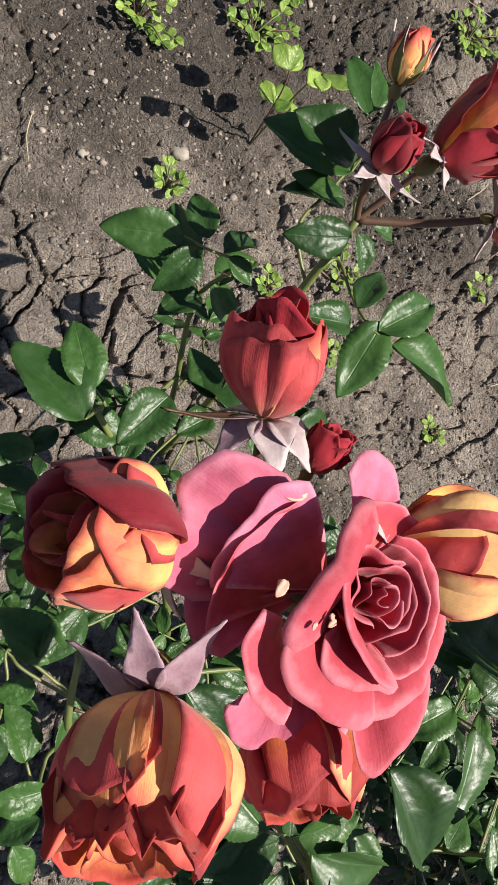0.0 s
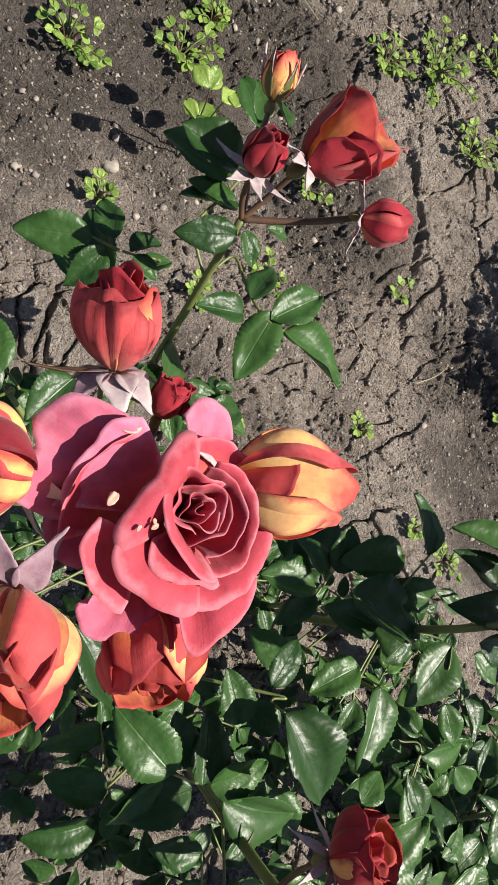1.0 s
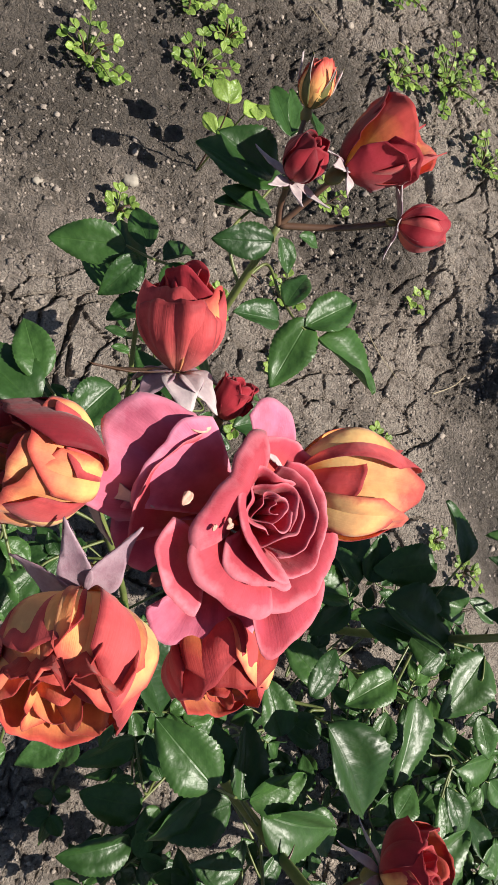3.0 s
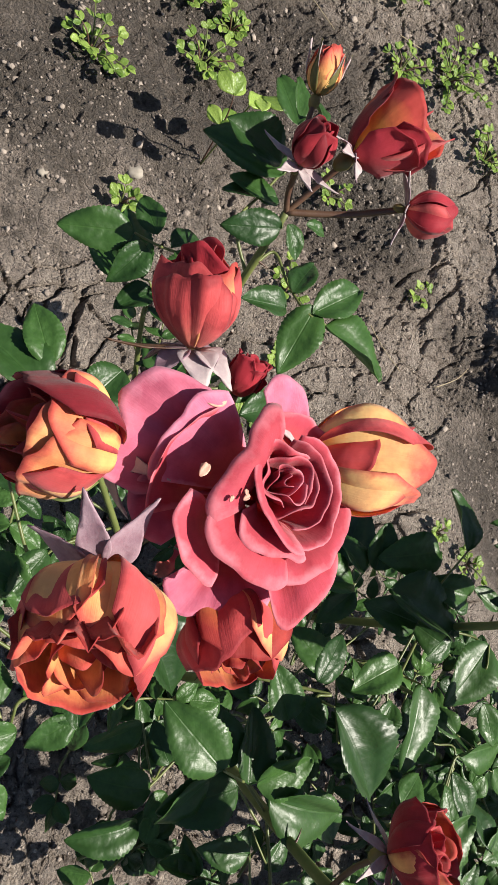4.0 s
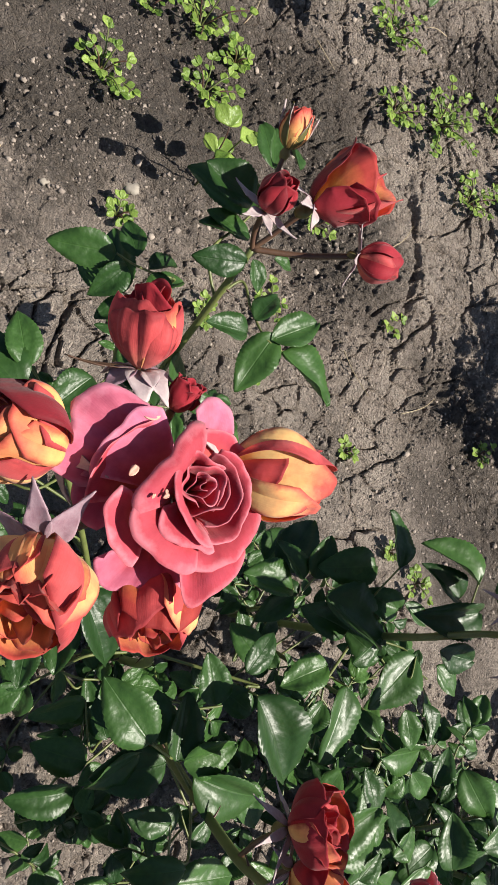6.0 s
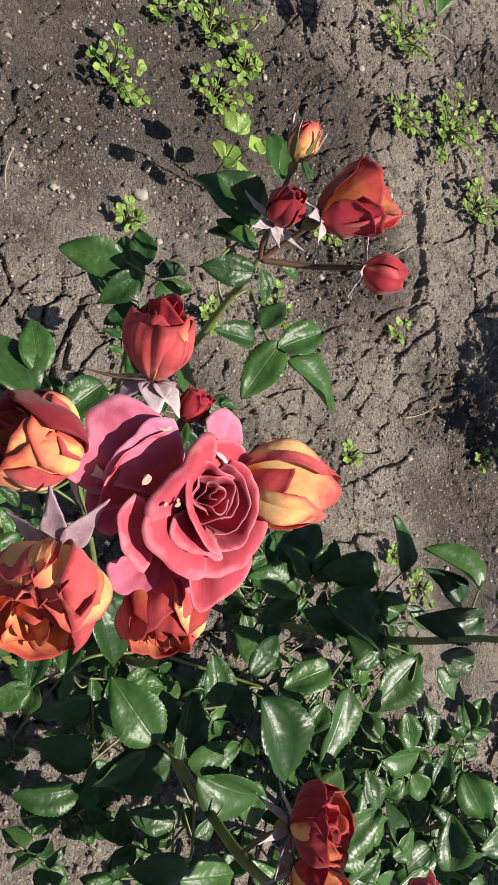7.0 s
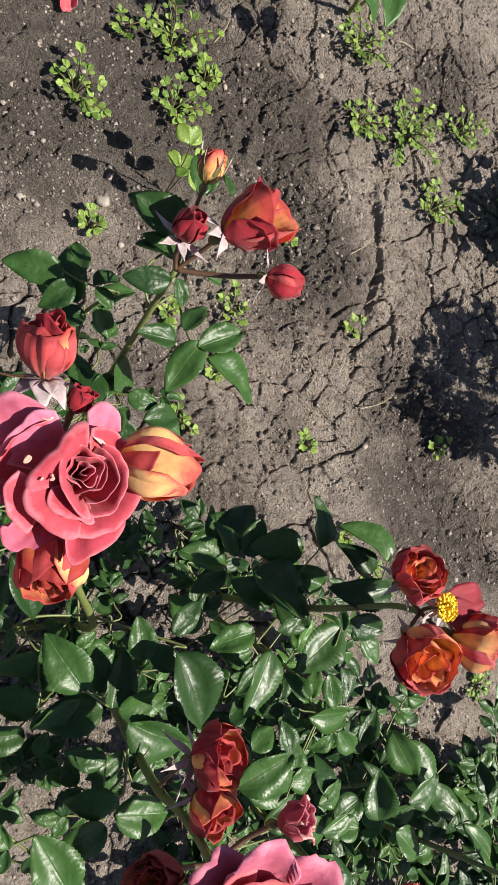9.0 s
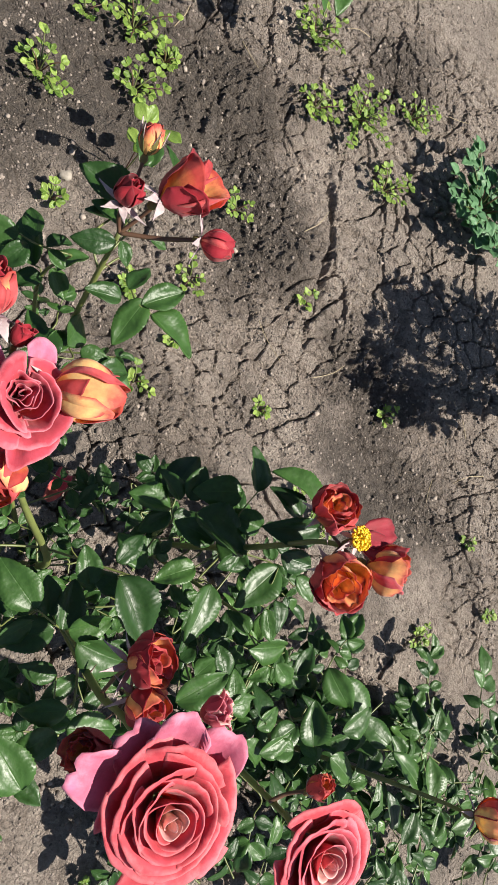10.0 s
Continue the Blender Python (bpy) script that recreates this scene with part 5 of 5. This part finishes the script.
# ---- a rose bush at the far end of the bed, of which the lowest leaves are seen ----
far_bush = thing("rose_bush", (0.42, 1.10, 0), "rose bush with glossy dark green leaves on soil", "rose bush", "rose bushes")
cane(far_bush, [(0.42, 1.10, -0.02), (0.40, 1.07, 0.07), (0.35, 1.03, 0.13), (0.31, 0.985, 0.18)], 0.005, 0.002, STEM, 4, seed=91)
cane(far_bush, [(0.42, 1.10, -0.02), (0.45, 1.12, 0.1), (0.50, 1.16, 0.18)], 0.004, 0.002, STEM, 3, seed=92)
rose_leaf(far_bush, (0.310, 0.981, 0.180), [((0.333, 0.941, 0.190), (0.374, 0.889, 0.190)), ((0.315, 0.958, 0.190), (0.265, 0.914, 0.190)), ((0.318, 0.965, 0.190), (0.358, 1.019, 0.190)), ((0.208, 0.921, 0.190), (0.234, 0.881, 0.190)), ((0.385, 0.983, 0.190), (0.393, 1.079, 0.190)), ((0.396, 0.978, 0.190), (0.400, 0.905, 0.190))])
# ---- an unseen tall bush, added to throw shade across the bed's far end ----
shade_bush = thing("rose_bush", (0.95, 2.0, 0), "tall arching rose bush out of view, added for its shade", "rose bush", "rose bushes")
cane(shade_bush, [(0.95, 2.0, -0.02), (0.86, 1.78, 0.36), (0.72, 1.36, 0.64), (0.60, 0.98, 0.75), (0.50, 0.80, 0.74)], 0.007, 0.002, STEM, 5, seed=93)
gr = random.Random(5)
for k in range(48):
    a = gr.random()
    spread_leaf(shade_bush, (0.40 + 0.26 * a + gr.uniform(-0.03, 0.03), 0.77 + 0.10 * a + gr.uniform(-0.03, 0.03), gr.uniform(0.70, 0.78)), gr.uniform(0, 360), gr.uniform(0.03, 0.04), gr.uniform(-0.1, 0.2), PLAIN_LEAFLETS)

# ---- weeds ----
wr = random.Random(31)


def weed(x, y, radius, count, height, label, meshes=None, name="weed", leaf=0.013, category="weed"):
    """A low weed: stalks that creep out from one root, each with pairs of small leaves."""
    z = ground_at(x, y)
    w = thing(name, (x, y, z), label, category, "weeds in the bed")
    for k in range(count):
        a = 2 * math.pi * (k + wr.random() * 0.7) / count
        d = radius * wr.uniform(0.3, 1.0)
        h = height * wr.uniform(0.5, 1.1)
        end = Vector((d * math.cos(a), d * math.sin(a), h))
        pts = [Vector((0, 0, -0.004)), end * 0.5 + Vector((0, 0, h * 0.25)), end]
        s = part("stalk", tube_mesh("weed_stalk", pts, 0.0014, 0.0008, 5), w, "", (DARK_STEM if k % 3 == 0 else STEM,))
        steps = max(2, int(d / (leaf * 0.9)))
        for j in range(1, steps + 1):
            p = end * (j / steps) + Vector((0, 0, h * 0.5 * (j / steps) * (1 - j / steps)))
            for side in (-1, 1):
                b = a + side * wr.uniform(0.5, 1.3)
                ln = leaf * wr.uniform(0.7, 1.25)
                tip = p + Vector((math.cos(b), math.sin(b), wr.uniform(-0.1, 0.5))) * ln
                leaflet(s, w.location + p, w.location + tip, wr, meshes or WEED_LEAVES, "leaf", 0.5)
        b = a + wr.uniform(-0.4, 0.4)
        leaflet(s, w.location + end, w.location + end + Vector((math.cos(b), math.sin(b), 0.4)) * leaf, wr, meshes or WEED_LEAVES, "leaf", 0.5)
    return w


PURSLANE = "light green creeping weed with fleshy leaves on bare soil"
SEEDLING = "small light green seedling on bare soil"
for x, y, r, n, h in ((0.590, 0.905, 0.085, 9, 0.045), (0.485, 0.872, 0.045, 6, 0.03), (0.725, 0.985, 0.05, 6, 0.04), (0.690, 0.785, 0.045, 6, 0.03), (0.45, 1.03, 0.06, 7, 0.04),
                      (0.101, 0.815, 0.06, 6, 0.05), (-0.024, 0.640, 0.05, 6, 0.04), (0.128, 0.700, 0.045, 5, 0.03), (0.170, 0.790, 0.025, 4, 0.02)):
    weed(x, y, r * 1.1, n + 3, h, PURSLANE)
for x, y, r, n in ((0.047, 0.445, 0.02, 4), (0.306, 0.416, 0.03, 5), (0.362, 0.578, 0.03, 5), (0.545, 0.475, 0.02, 4), (0.787, 0.306, 0.025, 5), (0.51, 0.238, 0.018, 4), (0.942, -0.12, 0.035, 6),
                   (0.355, -0.562, 0.02, 4), (1.129, -0.047, 0.02, 3), (0.017, 0.787, 0.03, 4), (0.20, 0.36, 0.03, 5), (0.25, 0.20, 0.03, 5), (0.30, 0.30, 0.02, 4), (0.66, 0.05, 0.03, 5), (0.60, 0.09, 0.02, 4), (1.05, 0.1, 0.02, 3)):
    weed(x, y, r, n, 0.015, SEEDLING, None, "seedling", 0.012)
weed(0.146, 0.542, 0.030, 2, 0.17, "tall light green weed with round leaves", None, "weed", 0.028)
weed(0.935, 0.84, 0.13, 34, 0.10, "leafy blue-green herb on bare soil", HERB_LEAVES, "leafy_herb", 0.030, "herb")
weed(1.07, 0.95, 0.11, 12, 0.09, "leafy blue-green herb on bare soil", HERB_LEAVES, "leafy_herb", 0.030, "herb")

# ---- a rose bush beside the bed, whose shadow falls into it ----
edge_bush = thing("rose_bush", (1.15, 0.41, 0), "dense leafy rose bush standing in the bed", "rose bush", "rose bushes")
for k in range(5):
    a = k * 1.26
    cane(edge_bush, [(1.15, 0.41, -0.02), (1.15 + 0.04 * math.cos(a), 0.41 + 0.04 * math.sin(a), 0.2), (1.15 + 0.09 * math.cos(a), 0.41 + 0.09 * math.sin(a), 0.42)], 0.005, 0.002, STEM, 2, seed=80 + k)
sr = random.Random(8)
for k in range(170):
    a, d = sr.uniform(0, 6.28), 0.11 * math.sqrt(sr.random())
    spread_leaf(edge_bush, (1.17 + 1.3 * d * math.cos(a), 0.43 + d * math.sin(a) + 0.5 * d * math.cos(a), sr.uniform(0.30, 0.46)), math.degrees(a) + sr.uniform(-60, 60), sr.uniform(0.028, 0.04), sr.uniform(-0.3, 0.2), PLAIN_LEAFLETS)

# ---- small things on the soil ----
def stone(x, y, r, seed, label):
    co, fa = clod_points(random.Random(seed), r, 2)
    mesh = bpy.data.meshes.new("stone")
    mesh.from_pydata(co, [], fa)
    mesh.materials.append(STONE)
    ob = new("stone", smooth(mesh))
    ob.location = (x, y, ground_at(x, y) + r * 0.1)
    tagged(ob, label, "stone", "stones in the soil")


stone(-0.055, 0.445, 0.006, 1, "small pale stone lying on the soil")
stone(0.059, 0.496, 0.011, 2, "grey-brown stone half sunk in soil")


def fallen_petal(x, y, turn, seed):
    ob = new("fallen_petal", shell_mesh("fallen_petal", petal_grid(0.062, 0.040, (40, 92, 130), 0.013, ruffle=0.004, reflex=0.004, seed=seed, r0=0.0), 0.0005, (LILAC_IN, ROSE_RED)))
    ob.matrix_world = pose(x, y, ground_at(x, y) + 0.004, 0, 0, turn)
    tagged(ob, "fallen pink-red rose petal on the soil", "petal", "fallen petals")


fallen_petal(-0.090, 0.815, -65, 1)
fallen_petal(0.16, -0.02, 70, 3)
tr = random.Random(17)
for k in range(16):
    x, y = tr.uniform(-0.15, 1.1), tr.uniform(0.0, 1.15)
    a, ln = tr.uniform(0, 6.28), tr.uniform(0.02, 0.055)
    z = ground_at(x, y) + 0.004
    pts = [Vector((x - ln * math.cos(a), y - ln * math.sin(a), z)), Vector((x, y, z + 0.004)), Vector((x + ln * math.cos(a + 0.3), y + ln * math.sin(a + 0.3), z + 0.001))]
    mesh = tube_mesh("straw", pts, 0.0008, 0.0004, 5)
    mesh.materials.append(STRAW)
    tagged(new("straw", mesh), "thin dry stalk lying on the soil", "straw", "bits of straw")
